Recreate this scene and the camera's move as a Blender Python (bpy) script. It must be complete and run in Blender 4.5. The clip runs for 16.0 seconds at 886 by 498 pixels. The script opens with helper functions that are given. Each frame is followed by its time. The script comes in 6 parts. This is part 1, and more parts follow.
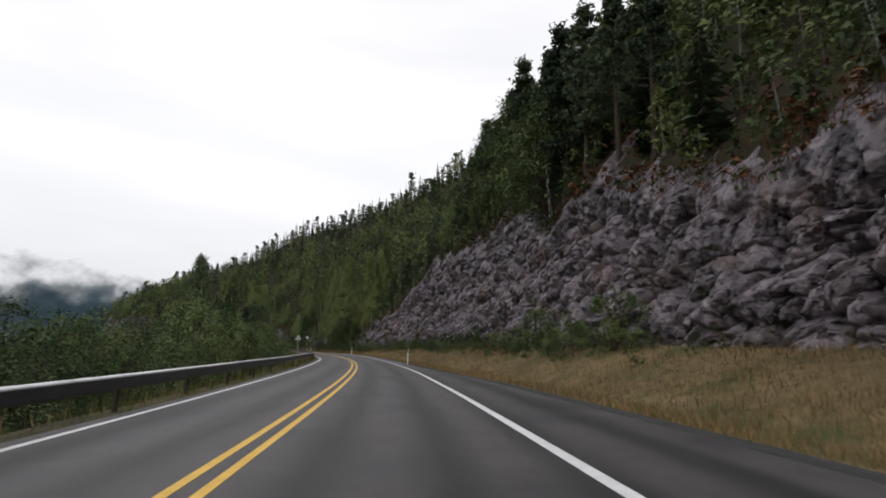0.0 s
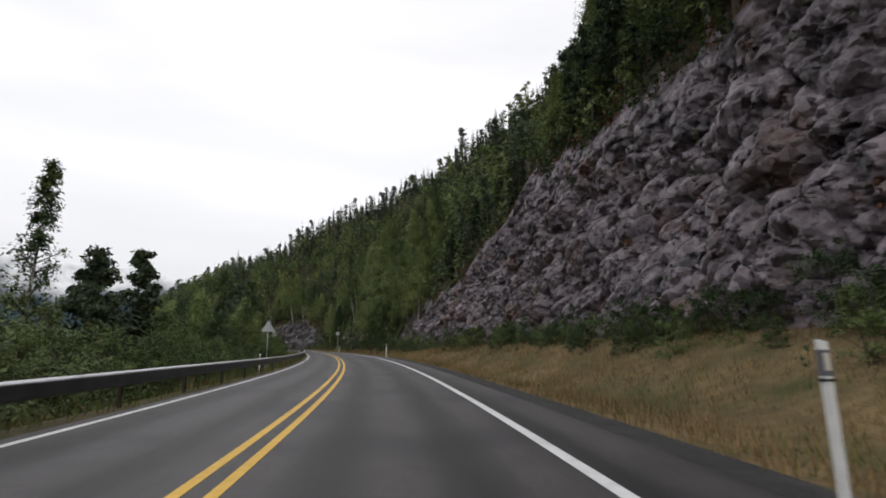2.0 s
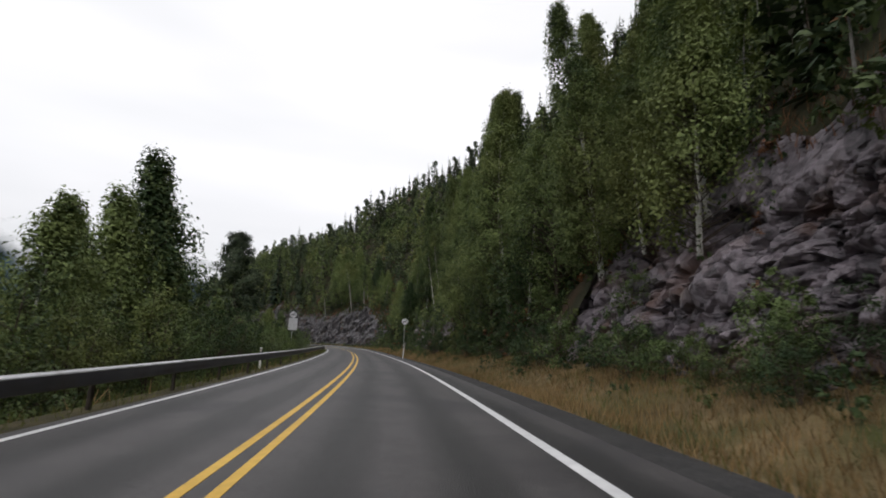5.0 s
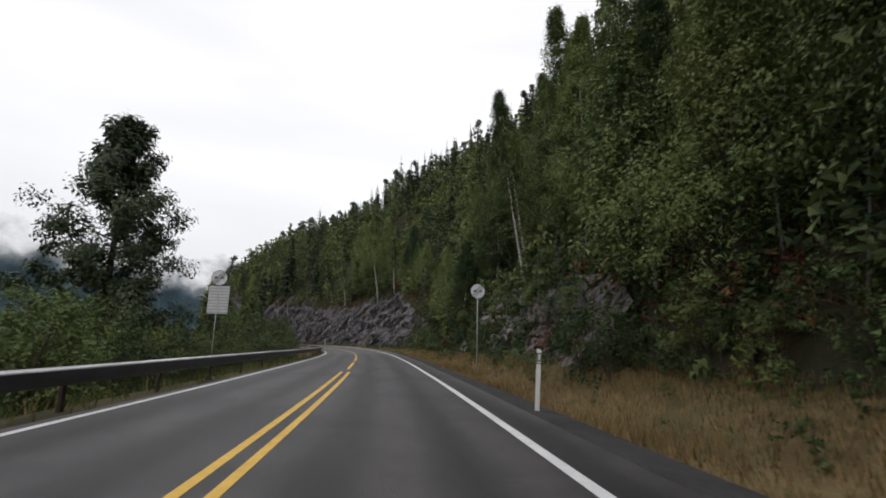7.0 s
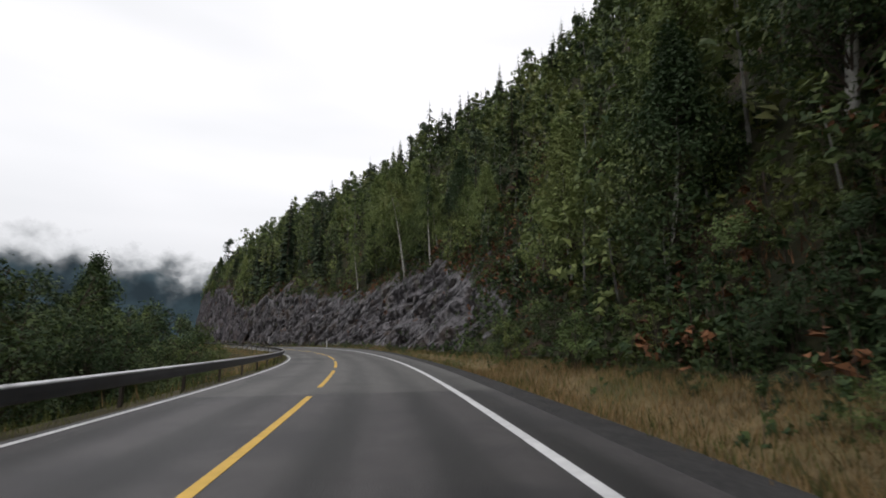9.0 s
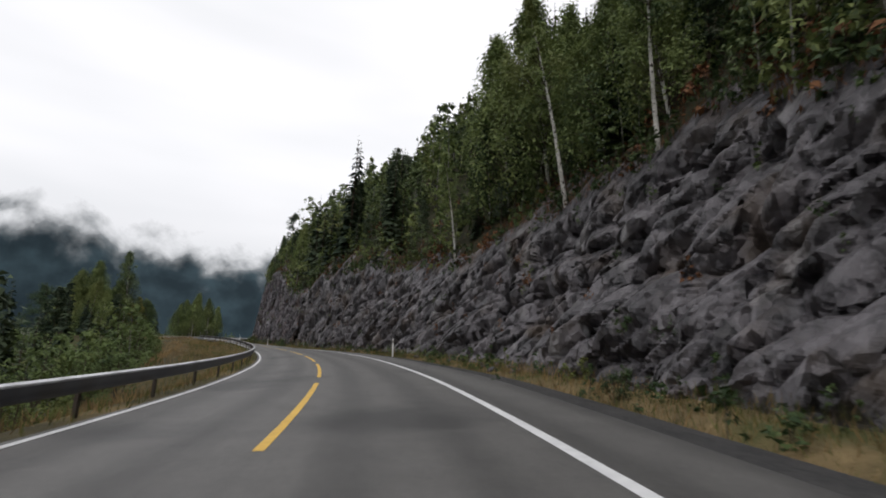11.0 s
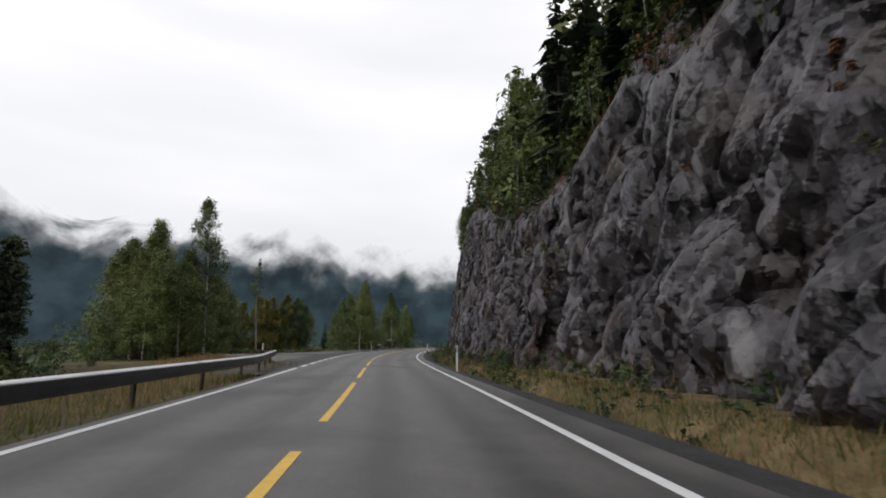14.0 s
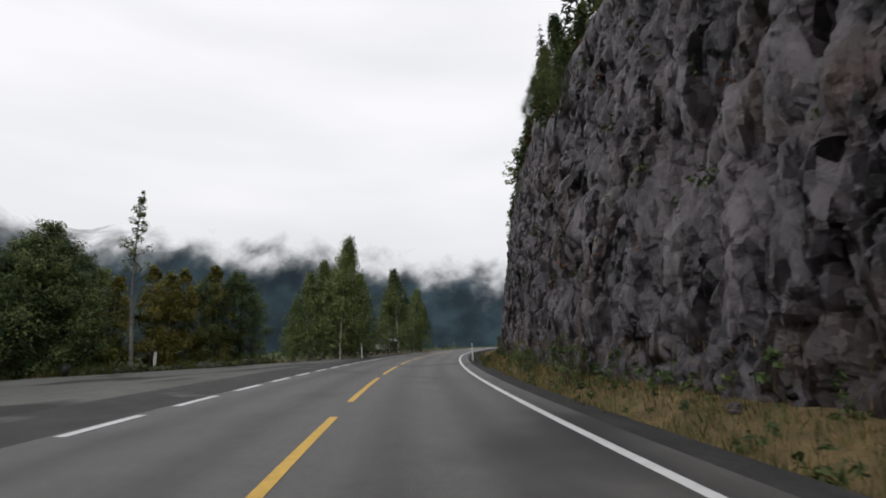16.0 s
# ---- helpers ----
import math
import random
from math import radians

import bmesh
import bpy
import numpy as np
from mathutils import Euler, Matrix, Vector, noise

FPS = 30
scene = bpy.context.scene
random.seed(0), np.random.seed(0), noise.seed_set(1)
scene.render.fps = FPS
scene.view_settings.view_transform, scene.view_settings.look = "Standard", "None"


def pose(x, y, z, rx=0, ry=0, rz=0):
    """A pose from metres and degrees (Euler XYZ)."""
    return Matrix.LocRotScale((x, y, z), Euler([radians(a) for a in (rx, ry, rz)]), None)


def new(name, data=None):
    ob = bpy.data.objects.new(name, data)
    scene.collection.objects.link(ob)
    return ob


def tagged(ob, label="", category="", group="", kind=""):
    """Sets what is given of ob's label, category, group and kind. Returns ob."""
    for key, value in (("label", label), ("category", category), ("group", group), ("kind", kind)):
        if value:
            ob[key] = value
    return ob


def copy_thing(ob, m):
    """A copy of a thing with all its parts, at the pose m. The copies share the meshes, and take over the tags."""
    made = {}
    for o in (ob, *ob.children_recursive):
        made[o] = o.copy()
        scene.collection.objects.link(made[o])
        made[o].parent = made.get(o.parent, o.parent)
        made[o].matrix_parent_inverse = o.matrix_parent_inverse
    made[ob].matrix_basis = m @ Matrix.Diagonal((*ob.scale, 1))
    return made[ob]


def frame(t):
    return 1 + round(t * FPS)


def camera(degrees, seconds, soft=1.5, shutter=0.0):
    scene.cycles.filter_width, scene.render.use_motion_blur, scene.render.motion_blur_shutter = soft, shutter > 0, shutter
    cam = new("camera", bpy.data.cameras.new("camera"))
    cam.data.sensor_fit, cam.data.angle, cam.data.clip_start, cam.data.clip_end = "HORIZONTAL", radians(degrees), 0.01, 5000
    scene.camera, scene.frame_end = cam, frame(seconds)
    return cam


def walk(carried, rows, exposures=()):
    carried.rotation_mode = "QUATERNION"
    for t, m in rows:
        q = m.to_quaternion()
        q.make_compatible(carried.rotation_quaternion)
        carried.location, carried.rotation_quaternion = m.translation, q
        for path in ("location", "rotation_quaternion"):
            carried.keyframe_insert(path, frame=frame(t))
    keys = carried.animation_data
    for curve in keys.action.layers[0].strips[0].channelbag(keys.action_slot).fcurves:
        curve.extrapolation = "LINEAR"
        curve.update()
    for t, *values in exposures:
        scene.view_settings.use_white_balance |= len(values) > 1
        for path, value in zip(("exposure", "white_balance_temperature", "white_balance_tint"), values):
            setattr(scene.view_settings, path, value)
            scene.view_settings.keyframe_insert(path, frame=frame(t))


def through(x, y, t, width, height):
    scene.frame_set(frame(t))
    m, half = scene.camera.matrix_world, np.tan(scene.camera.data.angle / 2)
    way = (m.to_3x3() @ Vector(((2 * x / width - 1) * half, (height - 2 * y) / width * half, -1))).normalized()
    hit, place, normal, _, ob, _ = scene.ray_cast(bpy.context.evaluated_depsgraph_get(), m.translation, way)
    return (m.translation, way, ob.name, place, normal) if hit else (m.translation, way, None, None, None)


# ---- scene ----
# The drive: seconds, place, heading, pitch and lean to the right.
cam = camera(83.55, 16.0, soft=1.8, shutter=0.08)
ROWS = [
    (0.0, 2.29, -2.62, 1.38, 1.74, 11.41, -0.81),
    (0.5, 0.69, 9.42, 1.39, 3.19, 11.51, -2.53),
    (1.0, -1.04, 21.14, 1.35, 3.99, 11.10, 0.04),
    (1.5, -3.02, 32.75, 1.32, 5.50, 10.91, 0.43),
    (2.0, -5.42, 44.11, 1.31, 7.21, 10.99, 0.63),
    (2.5, -8.03, 55.07, 1.32, 8.83, 10.92, 0.66),
    (3.0, -11.01, 65.67, 1.32, 10.52, 11.44, 0.68),
    (3.5, -14.21, 75.82, 1.34, 12.61, 10.94, -1.02),
    (4.0, -17.47, 85.21, 1.38, 13.84, 10.65, -0.37),
    (4.5, -21.27, 95.50, 1.39, 15.41, 11.09, -2.17),
    (5.0, -25.22, 105.86, 1.39, 16.22, 11.04, -2.04),
    (5.5, -29.34, 116.16, 1.39, 17.09, 10.99, -1.91),
    (6.0, -33.64, 126.40, 1.39, 18.04, 10.94, -1.78),
    (6.5, -38.14, 136.54, 1.39, 19.11, 10.90, -1.65),
    (7.0, -42.84, 146.60, 1.39, 20.11, 10.85, -1.52),
    (7.5, -47.89, 157.06, 1.35, 20.77, 10.97, -1.02),
    (8.0, -52.89, 167.12, 1.37, 21.26, 10.62, -0.24),
    (8.5, -57.97, 176.79, 1.39, 21.95, 10.70, -0.02),
    (9.0, -63.36, 186.50, 1.41, 23.09, 10.58, -0.48),
    (9.5, -68.97, 196.09, 1.44, 24.68, 10.46, -0.95),
    (10.0, -74.88, 205.52, 1.47, 26.92, 10.35, -1.41),
    (10.5, -81.28, 214.86, 1.47, 29.80, 10.13, -1.64),
    (11.0, -88.62, 224.31, 1.43, 33.38, 10.98, -3.03),
    (11.5, -96.58, 233.47, 1.44, 37.16, 11.72, -2.89),
    (12.0, -105.37, 242.37, 1.46, 41.41, 10.85, -2.34),
    (12.5, -114.48, 250.28, 1.41, 45.65, 11.39, -1.32),
    (13.0, -123.91, 257.18, 1.41, 49.75, 10.74, -1.06),
    (13.5, -133.57, 263.44, 1.38, 53.84, 10.74, -1.57),
    (14.0, -143.37, 269.10, 1.36, 56.56, 10.80, -0.13),
    (14.5, -152.91, 274.06, 1.31, 57.76, 11.03, 0.62),
    (15.0, -162.14, 278.78, 1.28, 58.21, 11.14, 0.92),
    (15.5, -171.25, 283.45, 1.25, 58.14, 11.07, 1.61),
    (16.0, -180.38, 288.14, 1.26, 56.66, 10.88, 1.72),
]
walk(cam, [(t, pose(x, y, z, 0, 0, yaw) @ pose(0, 0, 0, 90 + pitch) @ pose(0, 0, 0, 0, 0, -lean)) for t, x, y, z, yaw, pitch, lean in ROWS],
     [(0.0, 0.0), (13.0, 0.0), (14.5, -0.06), (15.5, -0.12), (16.0, -0.12)])

# ---- daylight: an overcast sky, a broad weak sun ----
SUN_UP, SUN_TURN = radians(48), radians(150)
world = bpy.data.worlds.new("overcast_sky")
scene.world = world
world.use_nodes = True
wn, wl = world.node_tree.nodes, world.node_tree.links
wn.clear()
w_out, w_bg = wn.new("ShaderNodeOutputWorld"), wn.new("ShaderNodeBackground")
w_sky = wn.new("ShaderNodeTexSky")
w_sky.sky_type, w_sky.sun_disc, w_sky.sun_elevation, w_sky.sun_rotation = "NISHITA", False, SUN_UP, SUN_TURN
w_dim = wn.new("ShaderNodeVectorMath")
w_dim.operation = "SCALE"
w_dim.inputs["Scale"].default_value = 0.1
w_co, w_map, w_noise = wn.new("ShaderNodeTexCoord"), wn.new("ShaderNodeMapping"), wn.new("ShaderNodeTexNoise")
w_map.inputs["Scale"].default_value = (1.1, 1.1, 5.5)
w_noise.inputs["Scale"].default_value, w_noise.inputs["Detail"].default_value, w_noise.inputs["Roughness"].default_value = 1.3, 3.0, 0.45
w_ramp = wn.new("ShaderNodeValToRGB")
w_ramp.color_ramp.elements[0].position, w_ramp.color_ramp.elements[0].color = 0.30, (0.86, 0.865, 0.89, 1)
w_ramp.color_ramp.elements[1].position, w_ramp.color_ramp.elements[1].color = 0.60, (1.0, 0.99, 1.015, 1)
w_mix = wn.new("ShaderNodeMix")
w_mix.data_type = "RGBA"
w_mix.inputs["Factor"].default_value = 0.93
wl.new(w_co.outputs["Generated"], w_map.inputs["Vector"])
wl.new(w_map.outputs["Vector"], w_noise.inputs["Vector"])
wl.new(w_noise.outputs["Fac"], w_ramp.inputs["Fac"])
wl.new(w_sky.outputs["Color"], w_dim.inputs[0])
wl.new(w_dim.outputs["Vector"], w_mix.inputs[6])
w_sep, w_low, w_soft = wn.new("ShaderNodeSeparateXYZ"), wn.new("ShaderNodeMapRange"), wn.new("ShaderNodeVectorMath")
w_low.interpolation_type = "SMOOTHSTEP"
w_low.inputs["From Min"].default_value, w_low.inputs["From Max"].default_value, w_low.inputs["To Min"].default_value, w_low.inputs["To Max"].default_value = 0.06, 0.34, 0.84, 1.04
w_soft.operation = "SCALE"
wl.new(w_co.outputs["Generated"], w_sep.inputs[0]), wl.new(w_sep.outputs["Z"], w_low.inputs["Value"])
wl.new(w_ramp.outputs["Color"], w_soft.inputs[0]), wl.new(w_low.outputs["Result"], w_soft.inputs["Scale"])
wl.new(w_soft.outputs["Vector"], w_mix.inputs[7])
wl.new(w_mix.outputs[2], w_bg.inputs["Color"])
wl.new(w_bg.outputs["Background"], w_out.inputs["Surface"])
w_bg.inputs["Strength"].default_value = 1.06
sun = new("sun", bpy.data.lights.new("sun", "SUN"))
sun.data.energy, sun.data.angle, sun.data.color = 0.6, radians(25), (1.0, 0.97, 0.93)
sun.matrix_world = pose(0, 0, 100, 42, 0, 30)


# ---- materials ----
def material(name, dark, light, scale=1.0, rough=0.9, detail=6.0, bump=0.0, bump_scale=8.0, metal=0.0, island=0.0, spec=0.3,
             stain=None, stain_scale=0.3, stain_at=(0.5, 0.65), obj=0.0, through=0.0, span=(0.3, 0.7)):
    """A procedural surface: two tones by noise at two scales, a stain colour with its own patches, fine relief."""
    m = bpy.data.materials.new(name)
    m.use_nodes = True
    n, k = m.node_tree.nodes, m.node_tree.links
    b = n["Principled BSDF"]
    co = n.new("ShaderNodeTexCoord")
    geo = n.new("ShaderNodeNewGeometry")
    place = geo.outputs["Position"]
    fine, broad = n.new("ShaderNodeTexNoise"), n.new("ShaderNodeTexNoise")
    fine.inputs["Scale"].default_value, fine.inputs["Detail"].default_value = scale, detail
    broad.inputs["Scale"].default_value, broad.inputs["Detail"].default_value = scale * 0.13, 3.0
    k.new(place, fine.inputs["Vector"]), k.new(place, broad.inputs["Vector"])
    add = n.new("ShaderNodeMath")
    add.operation = "MULTIPLY_ADD"
    add.inputs[1].default_value = 0.55
    half = n.new("ShaderNodeMath")
    half.operation = "MULTIPLY"
    half.inputs[1].default_value = 0.45
    k.new(broad.outputs["Fac"], half.inputs[0])
    k.new(fine.outputs["Fac"], add.inputs[0]), k.new(half.outputs[0], add.inputs[2])
    fac = add.outputs[0]
    for amount, source in ((island, geo.outputs["Random Per Island"]), (obj, None)):
        if amount:
            if source is None:
                info = n.new("ShaderNodeObjectInfo")
                source = info.outputs["Random"]
            cen = n.new("ShaderNodeMath")
            cen.operation = "SUBTRACT"
            cen.inputs[1].default_value = 0.5
            k.new(source, cen.inputs[0])
            more = n.new("ShaderNodeMath")
            more.operation = "MULTIPLY_ADD"
            more.inputs[1].default_value = amount
            k.new(cen.outputs[0], more.inputs[0]), k.new(fac, more.inputs[2])
            fac = more.outputs[0]
    ramp = n.new("ShaderNodeValToRGB")
    ramp.color_ramp.elements[0].position, ramp.color_ramp.elements[0].color = span[0], (*dark, 1)
    ramp.color_ramp.elements[1].position, ramp.color_ramp.elements[1].color = span[1], (*light, 1)
    k.new(fac, ramp.inputs["Fac"])
    colour = ramp.outputs["Color"]
    if stain:
        patch, edge, mix = n.new("ShaderNodeTexNoise"), n.new("ShaderNodeMapRange"), n.new("ShaderNodeMix")
        patch.inputs["Scale"].default_value, patch.inputs["Detail"].default_value = stain_scale, 5.0
        edge.inputs["From Min"].default_value, edge.inputs["From Max"].default_value = stain_at
        mix.data_type = "RGBA"
        mix.inputs[7].default_value = (*stain, 1)
        k.new(place, patch.inputs["Vector"]), k.new(patch.outputs["Fac"], edge.inputs["Value"])
        k.new(edge.outputs["Result"], mix.inputs["Factor"]), k.new(colour, mix.inputs[6])
        colour = mix.outputs[2]
    k.new(colour, b.inputs["Base Color"])
    b.inputs["Roughness"].default_value, b.inputs["Metallic"].default_value, b.inputs["Specular IOR Level"].default_value = rough, metal, spec
    if bump:
        relief, bn = n.new("ShaderNodeBump"), n.new("ShaderNodeTexNoise")
        bn.inputs["Scale"].default_value, bn.inputs["Detail"].default_value = bump_scale, 8.0
        relief.inputs["Strength"].default_value, relief.inputs["Distance"].default_value = bump, 0.1
        k.new(place, bn.inputs["Vector"]), k.new(bn.outputs["Fac"], relief.inputs["Height"])
        k.new(relief.outputs["Normal"], b.inputs["Normal"])
    if through:
        tr, mx = n.new("ShaderNodeBsdfTranslucent"), n.new("ShaderNodeMixShader")
        k.new(colour, tr.inputs["Color"])
        mx.inputs["Fac"].default_value = through
        k.new(b.outputs["BSDF"], mx.inputs[1]), k.new(tr.outputs["BSDF"], mx.inputs[2])
        k.new(mx.outputs["Shader"], n["Material Output"].inputs["Surface"])
    return m


M_ASPHALT_OLD = material("asphalt", (0.027, 0.024, 0.025), (0.060, 0.055, 0.055), 11.0, 0.56, spec=0.5, bump=0.3, bump_scale=45, detail=9.0, stain=(0.022, 0.020, 0.022), stain_scale=0.30, stain_at=(0.50, 0.62))


def tyre_wear(m, strength):
    """Darker, smoother tyre tracks along each lane, from the road's own across-and-along coordinates."""
    n, k = m.node_tree.nodes, m.node_tree.links
    b = n["Principled BSDF"]
    uv, sep = n.new("ShaderNodeUVMap"), n.new("ShaderNodeSeparateXYZ")
    uv.uv_map = "across"
    k.new(uv.outputs["UV"], sep.inputs[0])
    steps = []
    for op, val in (("ABSOLUTE", None), ("SUBTRACT", 1.08), ("MULTIPLY", 6.2832 / 1.55), ("COSINE", None)):
        q = n.new("ShaderNodeMath")
        q.operation = op
        if val is not None:
            q.inputs[1].default_value = val
        k.new(steps[-1].outputs[0] if steps else sep.outputs["X"], q.inputs[0])
        steps.append(q)
    stretch, patch = n.new("ShaderNodeVectorMath"), n.new("ShaderNodeTexNoise")
    stretch.operation = "MULTIPLY"
    stretch.inputs[1].default_value = (1.6, 0.10, 1.0)
    k.new(uv.outputs["UV"], stretch.inputs[0]), k.new(stretch.outputs["Vector"], patch.inputs["Vector"])
    patch.inputs["Scale"].default_value, patch.inputs["Detail"].default_value = 2.0, 6.0
    both = n.new("ShaderNodeMath")
    both.operation = "MULTIPLY_ADD"
    both.inputs[1].default_value = 0.5
    k.new(steps[-1].outputs[0], both.inputs[0]), k.new(patch.outputs["Fac"], both.inputs[2])
    span = n.new("ShaderNodeMapRange")
    span.inputs["From Min"].default_value, span.inputs["From Max"].default_value = 0.15, 1.05
    span.inputs["To Min"].default_value, span.inputs["To Max"].default_value = 1.0 + strength * 0.3, 1.0 - strength
    k.new(both.outputs[0], span.inputs["Value"])
    old = b.inputs["Base Color"].links[0].from_socket
    mul = n.new("ShaderNodeVectorMath")
    mul.operation = "SCALE"
    k.new(old, mul.inputs[0]), k.new(span.outputs["Result"], mul.inputs["Scale"])
    k.new(mul.outputs["Vector"], b.inputs["Base Color"])
    return m


M_ASPHALT = tyre_wear(M_ASPHALT_OLD, 0.74)
M_NEWER = material("newer_asphalt", (0.066, 0.064, 0.061), (0.112, 0.108, 0.102), 11.0, 0.58, spec=0.5, bump=0.3, bump_scale=45, detail=9.0, stain=(0.034, 0.033, 0.032), stain_scale=0.17, stain_at=(0.54, 0.66))
M_NEWER_WORN = tyre_wear(M_NEWER, 0.34)
M_LOT = material("old_lot_asphalt", (0.075, 0.076, 0.070), (0.150, 0.152, 0.138), 1.4, 0.8, bump=0.3, bump_scale=40, stain=(0.030, 0.030, 0.030), stain_scale=0.11, stain_at=(0.56, 0.61))
M_DAMP = material("damp_asphalt", (0.024, 0.024, 0.025), (0.060, 0.060, 0.060), 1.1, 0.75, bump=0.3, bump_scale=40, stain=(0.095, 0.095, 0.09), stain_scale=0.5, stain_at=(0.58, 0.66))
M_GRAVEL = material("shoulder_gravel", (0.030, 0.030, 0.032), (0.085, 0.082, 0.080), 9.0, 0.95, bump=1.0, bump_scale=22)
M_WHITE = material("white_road_paint", (0.55, 0.55, 0.56), (0.78, 0.78, 0.78), 6.0, 0.6)
M_YELLOW = material("yellow_road_paint", (0.55, 0.33, 0.05), (0.78, 0.50, 0.09), 6.0, 0.6)
M_SOIL = material("forest_soil", (0.014, 0.017, 0.008), (0.048, 0.044, 0.020), 1.5, 1.0, bump=0.6, bump_scale=5, stain=(0.065, 0.034, 0.020), stain_scale=0.16, stain_at=(0.58, 0.68))
M_VERGE = material("dry_verge_turf", (0.060, 0.048, 0.022), (0.25, 0.180, 0.088), 2.2, 1.0, bump=0.8, bump_scale=12, stain=(0.070, 0.072, 0.024), stain_scale=0.35, stain_at=(0.50, 0.66))
M_BANK = material("rail_bank_turf", (0.024, 0.024, 0.012), (0.105, 0.085, 0.036), 1.6, 1.0, bump=0.8, bump_scale=10, stain=(0.19, 0.135, 0.055), stain_scale=0.12, stain_at=(0.56, 0.70))
M_VALLEY = material("valley_meadow", (0.020, 0.035, 0.014), (0.060, 0.075, 0.030), 0.05, 1.0)


def rock_material(name, dark, light, warm, seep=None, upright=1.0):
    """Blasted rock: each small face has its own tone, with cracks, damp dark streaks and rusty stains."""
    m = bpy.data.materials.new(name)
    m.use_nodes = True
    n, k = m.node_tree.nodes, m.node_tree.links
    b = n["Principled BSDF"]
    geo, warp, bend_ = n.new("ShaderNodeNewGeometry"), n.new("ShaderNodeTexNoise"), n.new("ShaderNodeVectorMath")
    warp.inputs["Scale"].default_value, warp.inputs["Detail"].default_value = 1.3, 4.0
    k.new(geo.outputs["Position"], warp.inputs["Vector"])
    bend_.operation = "MULTIPLY_ADD"
    bend_.inputs[1].default_value = (0.13, 0.13, 0.13)
    k.new(warp.outputs["Color"], bend_.inputs[0]), k.new(geo.outputs["Position"], bend_.inputs[2])
    stand = n.new("ShaderNodeVectorMath")
    stand.operation = "MULTIPLY"
    stand.inputs[1].default_value = (1.0, 1.0, upright)
    k.new(bend_.outputs["Vector"], stand.inputs[0])
    tones = []
    for size, share in ((0.7, 0.36), (2.0, 0.20)):
        cell = n.new("ShaderNodeTexVoronoi")
        cell.inputs["Scale"].default_value = size
        k.new(stand.outputs["Vector"], cell.inputs["Vector"])
        sep, w = n.new("ShaderNodeSeparateColor"), n.new("ShaderNodeMath")
        k.new(cell.outputs["Color"], sep.inputs["Color"])
        w.operation = "MULTIPLY"
        w.inputs[1].default_value = share
        k.new(sep.outputs["Red"], w.inputs[0])
        tones.append(w.outputs[0])
    grain = n.new("ShaderNodeTexNoise")
    grain.inputs["Scale"].default_value, grain.inputs["Detail"].default_value, grain.inputs["Roughness"].default_value = 3.2, 9.0, 0.65
    k.new(geo.outputs["Position"], grain.inputs["Vector"])
    one, two, three = n.new("ShaderNodeMath"), n.new("ShaderNodeMath"), n.new("ShaderNodeMath")
    k.new(tones[0], one.inputs[0]), k.new(tones[1], one.inputs[1])
    two.operation = "MULTIPLY"
    two.inputs[1].default_value = 0.55
    k.new(grain.outputs["Fac"], two.inputs[0])
    k.new(one.outputs[0], three.inputs[0]), k.new(two.outputs[0], three.inputs[1])
    ramp = n.new("ShaderNodeValToRGB")
    ramp.color_ramp.elements[0].position, ramp.color_ramp.elements[0].color = 0.28, (*dark, 1)
    ramp.color_ramp.elements[1].position, ramp.color_ramp.elements[1].color = 0.85, (*light, 1)
    k.new(three.outputs[0], ramp.inputs["Fac"])
    rust, edge, mix = n.new("ShaderNodeTexNoise"), n.new("ShaderNodeMapRange"), n.new("ShaderNodeMix")
    rust.inputs["Scale"].default_value, rust.inputs["Detail"].default_value = 0.30, 7.0
    edge.inputs["From Min"].default_value, edge.inputs["From Max"].default_value, edge.inputs["To Max"].default_value = 0.54, 0.70, 0.8
    mix.data_type = "RGBA"
    mix.inputs[7].default_value = (*warm, 1)
    k.new(geo.outputs["Position"], rust.inputs["Vector"]), k.new(rust.outputs["Fac"], edge.inputs["Value"])
    k.new(edge.outputs["Result"], mix.inputs["Factor"]), k.new(ramp.outputs["Color"], mix.inputs[6])
    colour = mix.outputs[2]
    if seep:
        # pale lime streaks where water runs down the face
        run, thin, film, pale = n.new("ShaderNodeVectorMath"), n.new("ShaderNodeTexNoise"), n.new("ShaderNodeMapRange"), n.new("ShaderNodeMix")
        run.operation = "MULTIPLY"
        run.inputs[1].default_value = (0.75, 0.75, 0.07)
        thin.inputs["Scale"].default_value, thin.inputs["Detail"].default_value = 1.0, 5.0
        film.inputs["From Min"].default_value, film.inputs["From Max"].default_value, film.inputs["To Max"].default_value = 0.60, 0.70, 0.55
        pale.data_type = "RGBA"
        pale.inputs[7].default_value = (*seep, 1)
        k.new(geo.outputs["Position"], run.inputs[0]), k.new(run.outputs["Vector"], thin.inputs["Vector"]), k.new(thin.outputs["Fac"], film.inputs["Value"])
        k.new(film.outputs["Result"], pale.inputs["Factor"]), k.new(colour, pale.inputs[6])
        colour = pale.outputs[2]
    k.new(colour, b.inputs["Base Color"])
    crack, relief, fine, sum_ = n.new("ShaderNodeTexVoronoi"), n.new("ShaderNodeBump"), n.new("ShaderNodeTexNoise"), n.new("ShaderNodeMath")
    crack.feature = "DISTANCE_TO_EDGE"
    crack.inputs["Scale"].default_value = 2.1
    k.new(bend_.outputs["Vector"], crack.inputs["Vector"])
    fine.inputs["Scale"].default_value, fine.inputs["Detail"].default_value = 9.0, 8.0
    k.new(geo.outputs["Position"], fine.inputs["Vector"])
    split = n.new("ShaderNodeMapRange")
